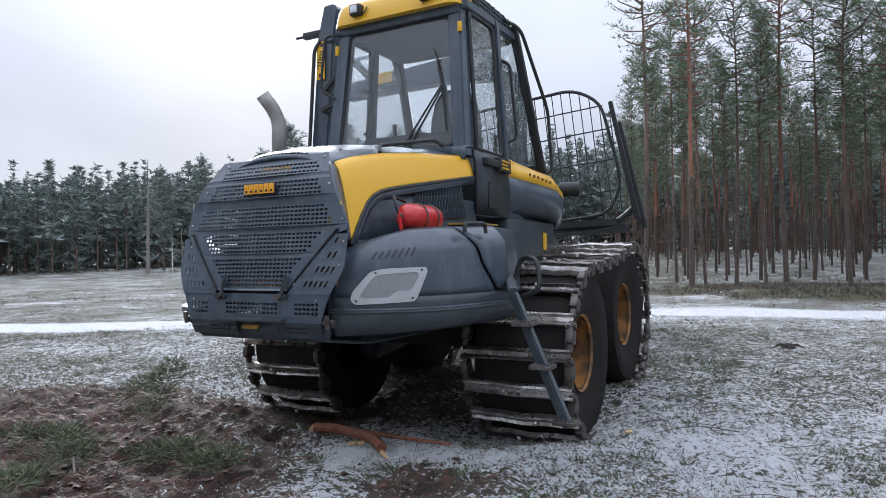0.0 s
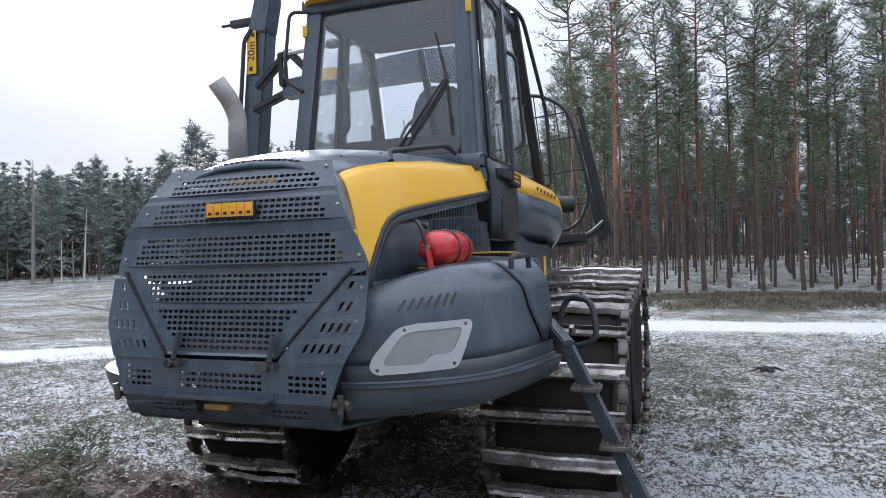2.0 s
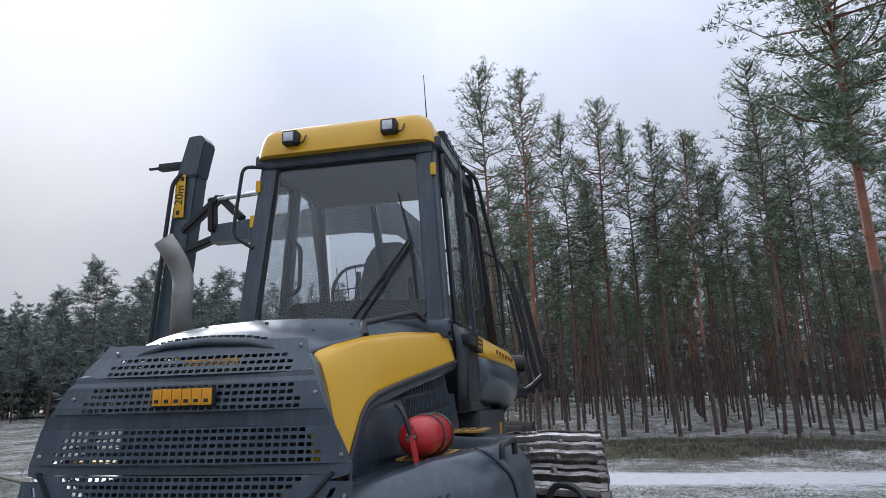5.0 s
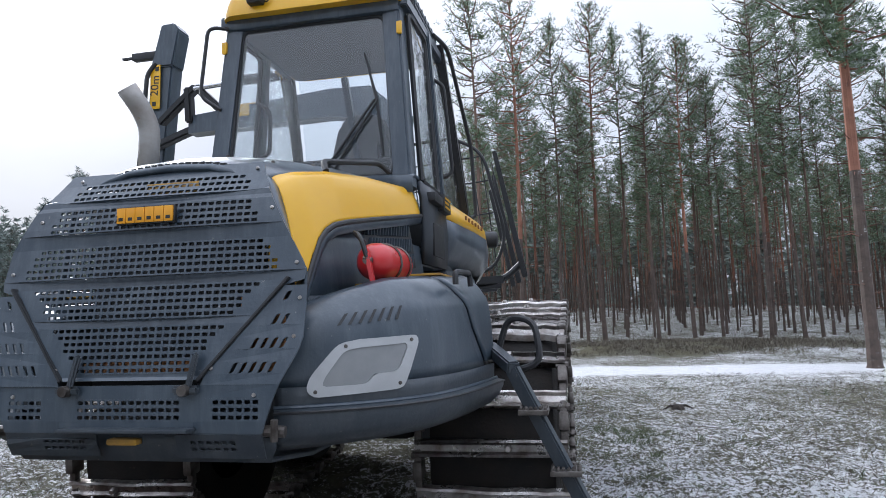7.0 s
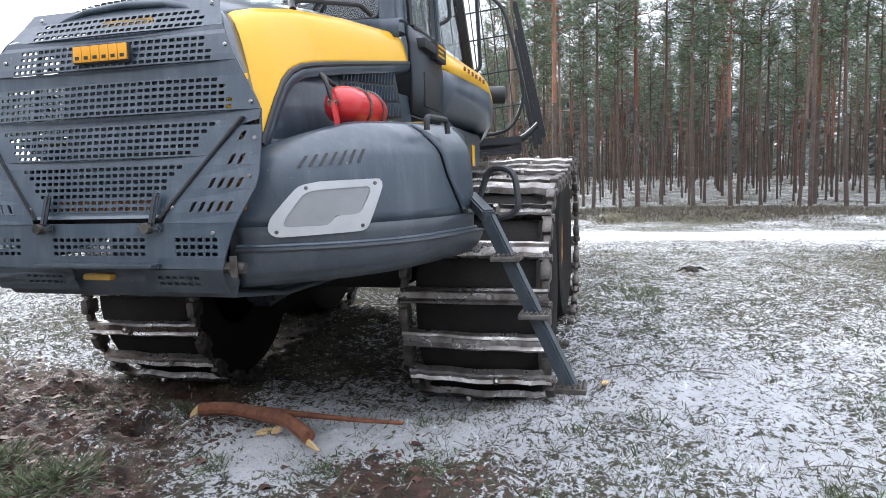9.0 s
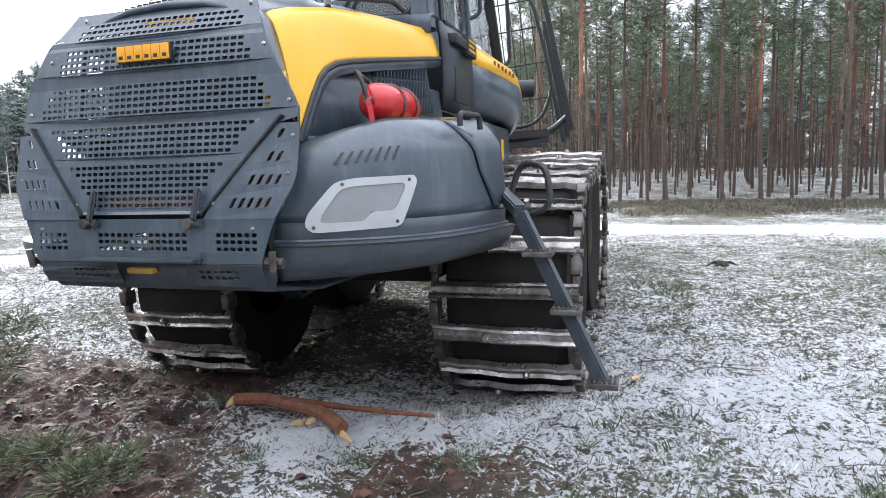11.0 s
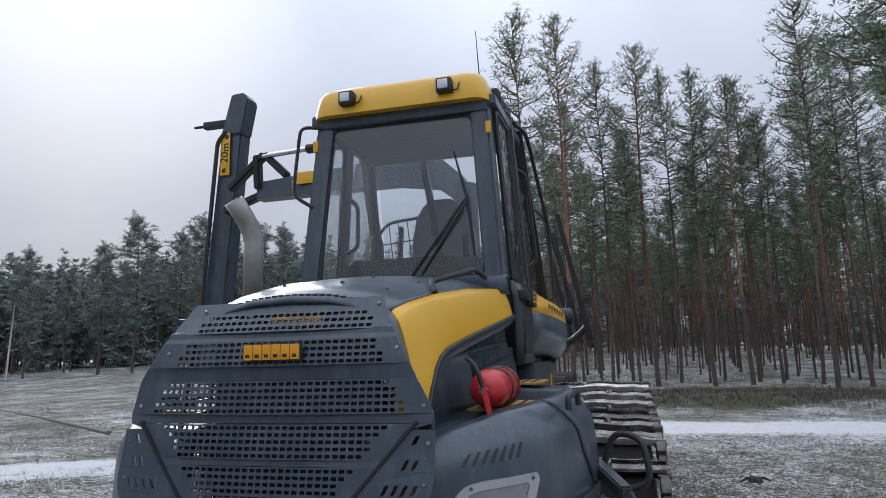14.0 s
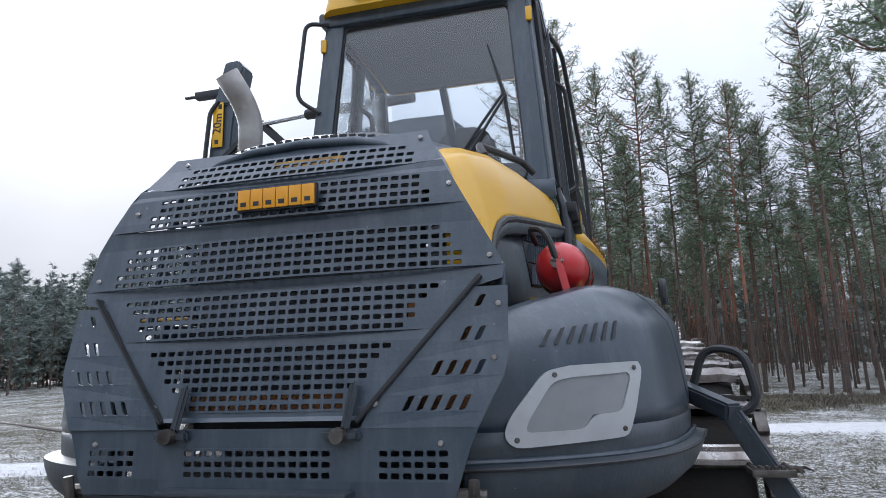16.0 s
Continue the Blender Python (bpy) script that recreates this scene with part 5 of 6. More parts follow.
for x in (-0.325, 0.32):
    lamp = part("work_lamp", box((x - 0.045, 1.50, 3.215), (x + 0.055, 1.58, 3.305), 0.014), M_BLACK, forwarder, "square black work lamp")
    part("lamp_lens", box((x - 0.03, 1.492, 3.23), (x + 0.035, 1.503, 3.29), 0.004), M_LENS, lamp)
    part("lamp_cable", tube(rounded([(x + 0.05, 1.55, 3.24), (x + 0.085, 1.53, 3.22), (x + 0.095, 1.555, 3.28)], 0.02), 0.005, 6), M_BLACK, lamp)
part("antenna", tube([(0.47, 1.90, 3.35), (0.475, 1.90, 3.45), (0.46, 1.90, 3.78)], 0, 6, True, [0.010, 0.005, 0.0025]), M_BLACK, forwarder, "thin whip antenna")
part("roof_fin", prism([(1.9, 3.39), (2.06, 3.39), (2.03, 3.46), (1.96, 3.47)], "x", 0.02, 0.05), M_GREY, forwarder)
# left mirror rail and wipers
part("mirror_rail", tube(rounded([(-0.55, 1.62, 3.12), (-0.66, 1.56, 3.12), (-0.70, 1.54, 2.66), (-0.58, 1.58, 2.58)], 0.06), 0.012, 8), M_BLACK, forwarder, "bent black rail beside the windscreen")
for i in (0, 1):
    part("wiper_arm", tube([(0.33 - 0.25 + 0.06 * i, 1.562, 2.10), (0.42 + 0.02 * i, 1.585, 2.55)], 0.008, 6), M_BLACK, forwarder)
part("wiper_blade", tube([(0.47, 1.575, 2.20), (0.43, 1.60, 2.55), (0.35, 1.625, 2.86)], 0, 6, True, [0.008, 0.012, 0.005]), M_BLACK, forwarder)
part("hood_rail", tube(rounded([(0.49, 0.62, 1.90), (0.46, 0.66, 1.955), (0.54, 1.25, 2.075), (0.585, 1.30, 2.03)], 0.05), 0.014, 8), M_BLACK, forwarder, "bent black rail on the hood")

# exhaust
ex = rounded([(-0.585, 0.90, 1.95), (-0.585, 0.90, 2.27), (-0.605, 0.86, 2.36), (-0.645, 0.795, 2.455)], 0.14, 8)
part("exhaust_pipe", tube(ex, 0.052, 16, False), M_PIPE, forwarder, "heat-stained bent exhaust pipe", thick=0.004)
part("left_mirror", joined(box((-0.78, 0.55, 1.80), (-0.55, 0.75, 1.83), 0.01), beam((-0.6, 0.65, 1.7), (-0.6, 0.65, 1.82), 0.04, 0.04)), M_BLACK, forwarder)


# fire extinguisher (strapped on: a thing of its own)
def fire_extinguisher():
    e = empty("fire_extinguisher", "red fire extinguisher strapped on its side on the fender deck", "fire extinguisher")
    a, d = Vector((0.725, 0.52, 1.485)), Vector((0.05, 0.99, 0.0)).normalized()
    part("cylinder", lathe([(0, -0.035), (0.03, -0.033), (0.055, -0.018), (0.075, 0.015), (0.080, 0.05), (0.080, 0.30), (0.070, 0.335), (0.04, 0.35), (0, 0.352)], a, d, 28), M_RED, e)
    part("valve", joined(tube([a - d * 0.03, a - d * 0.065], 0.018, 10), tube([a - d * 0.06 + Vector((-0.015, 0, 0.01)), a - d * 0.06 + Vector((0.02, 0, 0.0))], 0.008, 8)), M_STEEL_DARK, e, "small dark metal valve")
    part("lever", beam(a - d * 0.058 + Vector((0.0, 0, 0.03)), a - d * 0.075 + Vector((0.03, 0, -0.10)), 0.022, 0.012, (0, 1, 0), 0.004), M_RED, e, "red lever")
    part("hose", tube(rounded([a - d * 0.06 + Vector((0, 0, 0.01)), a + Vector((-0.03, -0.06, 0.10)), a + Vector((-0.09, 0.02, 0.13)), a + Vector((-0.08, 0.14, 0.10))], 0.06), 0.010, 8), M_BLACK, e)
    for k in (0.13, 0.26):
        c = a + d * k
        ring = [c + Vector((math.cos(t) * 0.083, 0, math.sin(t) * 0.083)) for t in [i * 6.2832 / 24 for i in range(25)]]
        part("strap", tube(ring, 0.006, 5), M_STEEL_DARK, e, "rusty clamp strap")
    return e


fire_extinguisher()


# wheels and tracks
WHEELS_Y, WHEEL_Z, TRACK_R, PITCH = (2.07, 3.52), 0.59, 0.67, 0.252
BOGIE = pose(0, 2.795, 0.59, 7.0) @ pose(0, -2.795, -0.59)


def shoe_bm():
    """One wavy steel track shoe, lying along x, its outer side up."""
    rows = []
    for i in range(15):
        x = -0.40 + 0.8 * i / 14
        z = 0.007 * math.cos(i / 14 * 12.57) + (0.0 if 1 < i < 13 else -0.016)
        rows.append([(x, y, z + h) for y, h in ((-0.046, -0.02), (-0.043, 0.016), (-0.030, 0.024), (-0.016, 0.006), (0.016, 0.006), (0.030, 0.024), (0.043, 0.016), (0.046, -0.02))])
    bm = sheet(rows)
    bmesh.ops.solidify(bm, geom=bm.faces[:], thickness=0.010)
    stud = lathe([(0, 0.045), (0.014, 0.045), (0.020, 0.03), (0.022, 0.0)], (0.1, 0, 0.0), (0, 0, 1), 8)
    return joined(bm, stud)


SHOE = finish(shoe_bm(), "track_shoe", M_STEEL)
LINK = finish(joined(box((-0.020, -0.11, -0.045), (0.020, 0.11, 0.0), 0.014), box((-0.027, -0.05, -0.075), (0.027, 0.05, 0.026), 0.018), tube([(-0.034, 0.075, -0.02), (0.034, 0.075, -0.02)], 0.022, 8)), "track_link", M_STEEL_DARK)


def track_pose(s, r):
    """A pose on the loop round both wheels, s metres along; its z axis points outwards."""
    y0, y1 = WHEELS_Y
    span, arc = y1 - y0, math.pi * r
    s %= 2 * span + 2 * arc
    if s < arc:
        a = math.pi * 1.5 - s / r
        c, n = (y0, WHEEL_Z), (math.cos(a), math.sin(a))
        p = (c[0] + r * n[0], c[1] + r * n[1])
    elif s < arc + span:
        k = s - arc
        n = (0.0, 1.0)
        p = (y0 + k, WHEEL_Z + r - 0.035 * math.sin(math.pi * k / span))
    elif s < 2 * arc + span:
        a = math.pi / 2 - (s - arc - span) / r
        n = (math.cos(a), math.sin(a))
        p = (y1 + r * n[0], WHEEL_Z + r * n[1])
    else:
        k = s - 2 * arc - span
        n = (0.0, -1.0)
        p = (y1 - k, WHEEL_Z - r)
    z = Vector((0, n[0], n[1]))
    x = Vector((1, 0, 0))
    y = z.cross(x)
    return BOGIE @ Matrix.Translation((0, p[0], p[1])) @ Matrix((x, y, z)).transposed().to_4x4()


LOOP = 2 * (WHEELS_Y[1] - WHEELS_Y[0]) + 2 * math.pi * TRACK_R
COUNT = round(LOOP / PITCH)
trnd = random.Random(9)
for sx in (1, -1):
    xc = 1.055 * sx
    for wy, wz in [(BOGIE @ Vector((0, q, WHEEL_Z))).yz for q in WHEELS_Y]:
        prof = [(0.27, -0.27), (0.42, -0.32), (0.55, -0.345), (0.61, -0.33), (0.634, -0.26), (0.638, 0), (0.634, 0.26), (0.61, 0.33), (0.55, 0.345), (0.42, 0.32), (0.27, 0.27)]
        wheel = part("wheel", lathe(prof, (xc, wy, wz), (1, 0, 0), 48), M_RUBBER, forwarder, "large muddy tyre")
        rim = part("rim", lathe([(0.275, 0.27 * sx), (0.295, 0.29 * sx), (0.28, 0.23 * sx), (0.265, 0.08 * sx), (0.19, 0.04 * sx), (0.14, 0.06 * sx), (0.13, 0.15 * sx), (0.0, 0.16 * sx)], (xc, wy, wz), (1, 0, 0), 32), M_ORANGE_RIM, wheel, "orange painted rim")
        for i in range(10):
            a = i * 0.628
            part("wheel_nut", lathe([(0, 0.03), (0.016, 0.03), (0.018, 0)], (xc + 0.055 * sx, wy + 0.19 * math.cos(a), wz + 0.19 * math.sin(a)), (sx, 0, 0), 6), M_STEEL_DARK, rim, smooth=False)
    part("bogie_beam", beam(BOGIE @ Vector((xc - 0.42 * sx, WHEELS_Y[0], WHEEL_Z)), BOGIE @ Vector((xc - 0.42 * sx, WHEELS_Y[1], WHEEL_Z)), 0.22, 0.34, (0, 0, 1), 0.04), M_GREY_DIRTY, forwarder)
    band_pts = [track_pose(i * LOOP / 90, TRACK_R - 0.03).translation + Vector((xc - 0.385 * sx, 0, 0)) for i in range(91)]
    track = part("track", tube(band_pts, 0.012, 5, False), M_STEEL_DARK, forwarder, "steel track of wavy shoes joined by links")
    for i in range(COUNT):
        s = (i + 0.72) * LOOP / COUNT
        o = new("track_shoe", SHOE)
        o.parent = track
        o.matrix_basis = Matrix.Translation((xc, 0, 0)) @ track_pose(s, TRACK_R) @ pose(0, 0, 0, trnd.uniform(-1.5, 1.5), 0, trnd.uniform(-0.8, 0.8) + (180 if i % 2 else 0))
        for ex_ in (-0.385, 0.385):
            o = new("track_link", LINK)
            o.parent = track
            o.matrix_basis = Matrix.Translation((xc + ex_, 0, 0)) @ track_pose(s + LOOP / COUNT / 2, TRACK_R - 0.005)

# axle and frame under the machine
part("front_frame", box((-0.42, 0.5, 0.72), (0.42, 3.6, 1.5), 0.04), M_GREY_DIRTY, forwarder, "dark main frame")
part("front_axle", tube([(-0.7, 2.8, 0.60), (0.7, 2.8, 0.60)], 0.16, 16), M_GREY_DIRTY, forwarder)
# added box: stops light passing below, black for the shade under the machine
part("underframe_blocker", box((-0.56, 1.75, 0.54), (0.56, 3.7, 0.74), 0.05), M_RUBBER, forwarder, "added black box that shuts out light under the frame")

# folding step ladder beside the track
ladder = part("step_ladder", joined(beam((1.10, 1.23, 1.09), (1.245, 0.93, 1.01), 0.06, 0.06), beam((1.235, 0.95, 1.01), (1.625, 0.78, 0.27), 0.045, 0.065)), M_GREY_DIRTY, forwarder, "folding dark grey step ladder")
for k in (0.25, 0.58, 0.98):
    p = Vector((1.235, 0.95, 1.0)).lerp(Vector((1.625, 0.78, 0.27)), k)
    tread = part("tread", box((p.x - 0.07, p.y - 0.07, p.z), (p.x + 0.06, p.y + 0.06, p.z + 0.022), 0.004), M_STEEL_DARK, ladder, "toothed steel tread")
    for i in range(6):
        for j in range(4):
            part("tooth", lathe([(0.008, 0), (0.007, 0.008), (0.004, 0.010)], (p.x - 0.058 + i * 0.021, p.y - 0.05 + j * 0.031, p.z + 0.022), (0, 0, 1), 6), M_STEEL_DARK, tread, smooth=False)
part("ladder_rail", tube(rounded([(1.15, 1.2, 1.09), (1.20, 1.20, 1.24), (1.33, 1.14, 1.22), (1.36, 1.10, 1.02), (1.22, 1.13, 0.98)], 0.08), 0.016, 8), M_BLACK, forwarder, "bent black hand loop")

# muffler and sign behind the cab
part("muffler", lathe([(0, 0), (0.06, 0), (0.075, 0.02), (0.075, 0.2), (0.055, 0.215), (0.05, 0.1), (0, 0.1)], (0.66, 3.72, 1.93), (0.95, 0.3, 0), 16), M_BLACK, forwarder, "short black outlet pipe")
part("warning_sign", box((0.722, 3.0, 1.30), (0.728, 3.1, 1.46), 0.002), M_YELLOW, forwarder, "small yellow warning sign")
# rear frame, load gate and crane
part("rear_frame", box((-0.75, 3.7, 0.75), (0.05, 9.4, 1.25), 0.05), M_GREY_DIRTY, forwarder, "rear load frame")
GATE_Y = 6.55
gate_m = pose(-0.55, GATE_Y, 1.62, 0, -6, 4)
gate_bars = [tube(rounded([(-1.25, 0, 0.1), (-1.3, 0, 1.75), (-1.1, 0, 2.0), (0.75, 0, 2.02), (1.12, 0, 1.75), (1.28, 0, 0.55), (1.05, 0, 0.12), (-1.25, 0, 0.1)], 0.25), 0.024, 8)]
gate_bars[0].transform(gate_m)
gate = part("load_gate", gate_bars[0], M_BLACK, forwarder, "black hooped load gate")
for i in range(19):
    x = -1.2 + i * 0.135
    top = 2.02 if x < 0.75 else 2.02 - (x - 0.75) * 0.9
    b = tube([(x, 0, 0.12), (x, 0, top)], 0.008, 6)
    b.transform(gate_m)
    part("gate_bar", b, M_BLACK, gate)
for z in (0.45, 0.9, 1.35, 1.7):
    b = tube([(-1.27, 0.01, z), (1.26 - max(0, z - 0.9) * 0.15, 0.01, z)], 0.010, 6)
    b.transform(gate_m)
    part("gate_rail", b, M_BLACK, gate)
for y, n in ((GATE_Y - 0.05, 0), (GATE_Y + 1.4, 1), (GATE_Y + 2.6, 2)):
    for sx in (1, -1):
        x = (0.90 if sx > 0 else -1.75) - 0.2 * n
        st = beam((x, y, 1.74), (x - (0.33 if sx > 0 else -0.15), y - 0.1, 3.42), 0.075, 0.10, (0, 1, 0), 0.012, 0.75)
        part("stake", st, M_BLACK, forwarder, "dark leaning load stake")
    part("bunk", beam((-1.75, y, 1.66), (0.62 - 0.2 * n, y, 1.72), 0.10, 0.10), M_BLACK, forwarder)
part("gate_foot", tube(rounded([(-1.6, GATE_Y, 1.62), (0.2, GATE_Y, 1.66), (0.62, GATE_Y, 1.72), (0.88, GATE_Y, 1.95)], 0.25), 0.045, 8), M_BLACK, forwarder)
for sx in (1, -1):
    for wy in (6.4, 7.95):
        prof = [(0.27, -0.27), (0.56, -0.345), (0.625, -0.33), (0.652, 0), (0.625, 0.33), (0.56, 0.345), (0.27, 0.27)]
        wheel = part("rear_wheel", lathe(prof, (-0.72 + 0.95 * sx, wy, 0.685), (1, 0, 0), 36), M_RUBBER, forwarder)
        part("rim", lathe([(0.30, 0.28 * sx), (0.29, 0.10 * sx), (0.0, 0.1 * sx)], (-0.72 + 0.95 * sx, wy, 0.685), (1, 0, 0), 24), M_ORANGE_RIM, wheel)

crane = part("crane_pillar", lathe([(0.22, 0), (0.22, 0.4), (0.17, 0.5), (0.15, 2.2), (0.18, 2.4), (0, 2.45)], (-0.40, 5.2, 1.2), (0, 0, 1), 20), M_GREY, forwarder, "dark grey crane pillar")
boom = [(-0.30, 5.1, 3.0), (-0.38, 5.15, 3.5), (-0.72, 5.2, 3.80), (-1.25, 5.25, 3.86), (-3.45, 5.75, 3.93)]
secs = []
for p, h in zip(boom, (0.14, 0.18, 0.20, 0.17, 0.12)):
    p = Vector(p)
    secs.append([p + Vector((0, -0.10, -h)), p + Vector((0, 0.10, -h)), p + Vector((0, 0.10, h)), p + Vector((0, -0.10, h)), p + Vector((0, -0.10, -h))])
part("main_boom", sheet(secs), M_GREY, forwarder, "dark grey main crane boom")
part("boom_label", box((-2.75, 5.42, 3.90), (-2.35, 5.44, 4.06), 0.002), M_YELLOW, forwarder, "yellow label on the boom")
part("boom_cylinder", tube([(-1.1, 5.1, 4.26), (-2.55, 5.4, 4.36)], 0.065, 12), M_BLACK, forwarder)
part("cylinder_rod", tube([(-2.5, 5.4, 4.36), (-3.3, 5.55, 4.38)], 0.032, 12), M_CHROME, forwarder, "chromed piston rod")
stick = part("crane_stick", joined(beam((-4.30, 5.95, 1.3), (-3.98, 5.95, 4.9), 0.32, 0.26, (0, 1, 0), 0.02), prism([(-4.14, 4.85), (-3.80, 4.85), (-3.70, 5.36), (-3.78, 5.47), (-3.98, 5.46)], "y", 5.78, 6.06, 0.02)), M_GREY, forwarder, "upright folded crane stick")
part("stick_label", box((-4.13, 5.776, 4.25), (-3.98, 5.79, 4.88), 0.002), M_YELLOW, stick, "yellow label with dark marks")
font = bpy.data.curves.new("safety_text", "FONT")
font.body, font.size, font.align_x, font.align_y, font.extrude = "20m", 0.17, "CENTER", "CENTER", 0.002
text_ob = bpy.data.objects.new("safety_text", font)
text_mesh = bpy.data.meshes.new_from_object(text_ob)
bpy.data.objects.remove(text_ob)
text_mesh.materials.clear()
text_mesh.materials.append(M_BLACK)
lettering = new("safety_lettering", text_mesh)
lettering.parent = stick
lettering.matrix_basis = pose(-4.05, 5.772, 4.58, 90, -86, 0)
for z in (4.32, 4.82):
    part("label_mark", box((-4.09 + 0.08 * (z - 4.3), 5.768, z - 0.03), (-4.04 + 0.08 * (z - 4.3), 5.778, z + 0.03)), M_BLACK, stick, smooth=False)
part("stick_bracket", joined(box((-4.45, 5.8, 5.0), (-4.0, 5.9, 5.10), 0.01), box((-4.62, 5.82, 5.03), (-4.4, 5.86, 5.06), 0.005)), M_BLACK, stick)
part("stick_hose", tube(rounded([(-4.4, 5.75, 1.5), (-4.28, 5.75, 3.2), (-4.16, 5.75, 4.75), (-4.05, 5.78, 4.9)], 0.1), 0.03, 8), M_BLACK, stick)
for a, b in (((-3.9, 5.7, 4.0), (-3.3, 5.6, 4.42)), ((-3.42, 5.65, 3.95), (-3.42, 5.6, 4.42)), ((-3.3, 5.6, 4.42), (-2.95, 5.6, 4.08)), ((-4.0, 5.75, 3.7), (-3.4, 5.75, 3.9))):
    part("elbow_link", beam(a, b, 0.10, 0.13, (0, 1, 0), 0.02), M_BLACK, forwarder)


# ---- loose things on the ground ----
def stick(name, pts, r, mat, label, category, group="", thin=0.5):
    """A branch along a line, thinner towards its end, with its foot at the first point."""
    e = empty(name, label, category, group, pts[0])
    line = [Vector(p) - Vector(pts[0]) for p in rounded(pts, 0.15, 4)]
    n = len(line)
    radii = [r * (1 - (1 - thin) * i / (n - 1)) * (1 + 0.12 * noise.noise((i * 0.9, r * 90, 1.0))) for i in range(n)]
    part("bark", tube(line, r, 9, True, radii), mat, e)
    return e


def on_land(x, y, h=0.02):
    return (x, y, land(x, y) + h)


log = stick("broken_branch", [on_land(-0.28, 0.90, 0.06), on_land(-0.12, 0.93, 0.08), on_land(0.12, 0.84, 0.075), on_land(0.32, 0.72, 0.06), on_land(0.47, 0.63, 0.05)], 0.034, M_DEBARK, "broken reddish pine branch with pale split ends", "branch", thin=0.95)
part("split_end", prism([(-0.06, -0.045), (-0.01, -0.03), (0.012, 0.012), (-0.005, 0.03), (-0.02, 0.012), (-0.04, -0.005)], "y", -0.022, 0.02, 0.006), M_WOODPALE, log)
tip = prism([(0.735, -0.02), (0.80, -0.045), (0.77, -0.012), (0.745, 0.008)], "y", -0.285, -0.262, 0.004)
part("split_tip", tip, M_WOODPALE, log)
stick("peeled_stick", [on_land(-0.10, 0.95, 0.10), on_land(0.25, 0.90, 0.09), on_land(0.60, 0.80, 0.05), on_land(0.85, 0.82, 0.04)], 0.018, M_DEBARK, "thin reddish stick lying on the branch", "branch")
for pts in ([(0.30, 0.62), (0.36, 0.56), (0.40, 0.54)], [(0.22, 0.60), (0.27, 0.50)], [(1.72, 1.78), (2.05, 1.72)]):
    c = on_land(*pts[0], 0.02)
    chip = prism([(0, 0), (0.05, -0.01), (0.10, 0.02), (0.06, 0.035), (0.01, 0.02)], "z", 0, 0.012, 0.003)
    chip.transform(pose(*c, 8, 4, 30 * len(pts)))
    tagged(part("wood_chip", chip, M_WOODPALE, None), "pale splinter of fresh pine wood on the ground", "wood chip", "splinters by the branch")

rnd = random.Random(31)
TWIGS = [((2.02, 2.62), (2.15, 2.70), (2.30, 2.86)), ((2.75, 3.3), (3.0, 3.5), (3.3, 3.35)), ((3.1, 2.0), (3.4, 2.3), (3.5, 2.8)), ((1.75, 2.3), (1.95, 2.1), (2.02, 1.85)),
         ((3.6, 4.4), (4.0, 4.6), (4.4, 4.4)), ((2.5, 4.9), (2.8, 5.1), (3.3, 5.0)), ((4.2, 3.0), (4.5, 3.2), (4.9, 3.1)), ((-0.2, 1.6), (0.2, 1.5), (0.7, 1.55))]
for t in TWIGS:
    stick("twig", [on_land(x, y, 0.015 + 0.05 * (i == 1)) for i, (x, y) in enumerate(t)], rnd.uniform(0.0035, 0.006), M_TWIG, "bare grey twig lying in the snowy heath", "twig", "twigs on the heath")
for _ in range(46):
    x, y = rnd.uniform(1.6, 6.0), rnd.uniform(-0.6, 6.5)
    a, ln = rnd.uniform(0, 6.28), rnd.uniform(0.2, 0.6)
    b = a + rnd.uniform(-0.9, 0.9)
    p1 = (x + math.cos(a) * ln * 0.5, y + math.sin(a) * ln * 0.5)
    p2 = (p1[0] + math.cos(b) * ln * 0.5, p1[1] + math.sin(b) * ln * 0.5)
    stick("twig", [on_land(x, y, 0.01), on_land(*p1, rnd.uniform(0.02, 0.07)), on_land(*p2, 0.012)], rnd.uniform(0.002, 0.005), M_TWIG, "bare grey twig lying in the snowy heath", "twig", "twigs on the heath")
stick("fallen_pole", [on_land(-8.6, 8.9, 0.30), on_land(-14, 12.5, 0.2), on_land(-21.7, 17.5, 0.1)], 0.045, M_TWIG, "long pale pole lying across the clearing", "pole")
M_ROOT = material("dark_root", (0.018, 0.013, 0.010), 0.9, 0.0, (0.045, 0.034, 0.026), 14.0, 0.5, 0.5, 60)
root = empty("root_stump", "dark upturned root lump on the heath", "stump", at=on_land(2.72, 6.72, 0.0))
part("lump", lathe([(0.09, -0.03), (0.08, 0.03), (0.05, 0.06), (0.02, 0.07), (0, 0.07)], (0, 0, 0), (0.2, 0.1, 1), 9), M_ROOT, root)
for a in (0.3, 1.9, 3.4, 4.8):
    part("root", tube([(0, 0, 0.03), (math.cos(a) * 0.10, math.sin(a) * 0.09, 0.05), (math.cos(a) * 0.2, math.sin(a) * 0.17, 0.0)], 0, 6, True, [0.025, 0.018, 0.006]), M_ROOT, root)

M_HEATH = material("dry_heath_stalks", (0.060, 0.050, 0.036), 0.9, 0.0, (0.17, 0.15, 0.115), 3.0, 0.5, random_by="island", spread=0.5)
M_FROST = material("frosted_stalks", (0.52, 0.54, 0.55), 0.85, 0.0, (0.72, 0.74, 0.77), 4.0, 0.5, random_by="island", spread=0.3)
M_GREEN = material("green_sprigs", (0.048, 0.066, 0.030), 0.8, 0.0, (0.115, 0.135, 0.070), 5.0, 0.5, random_by="island", spread=0.4)
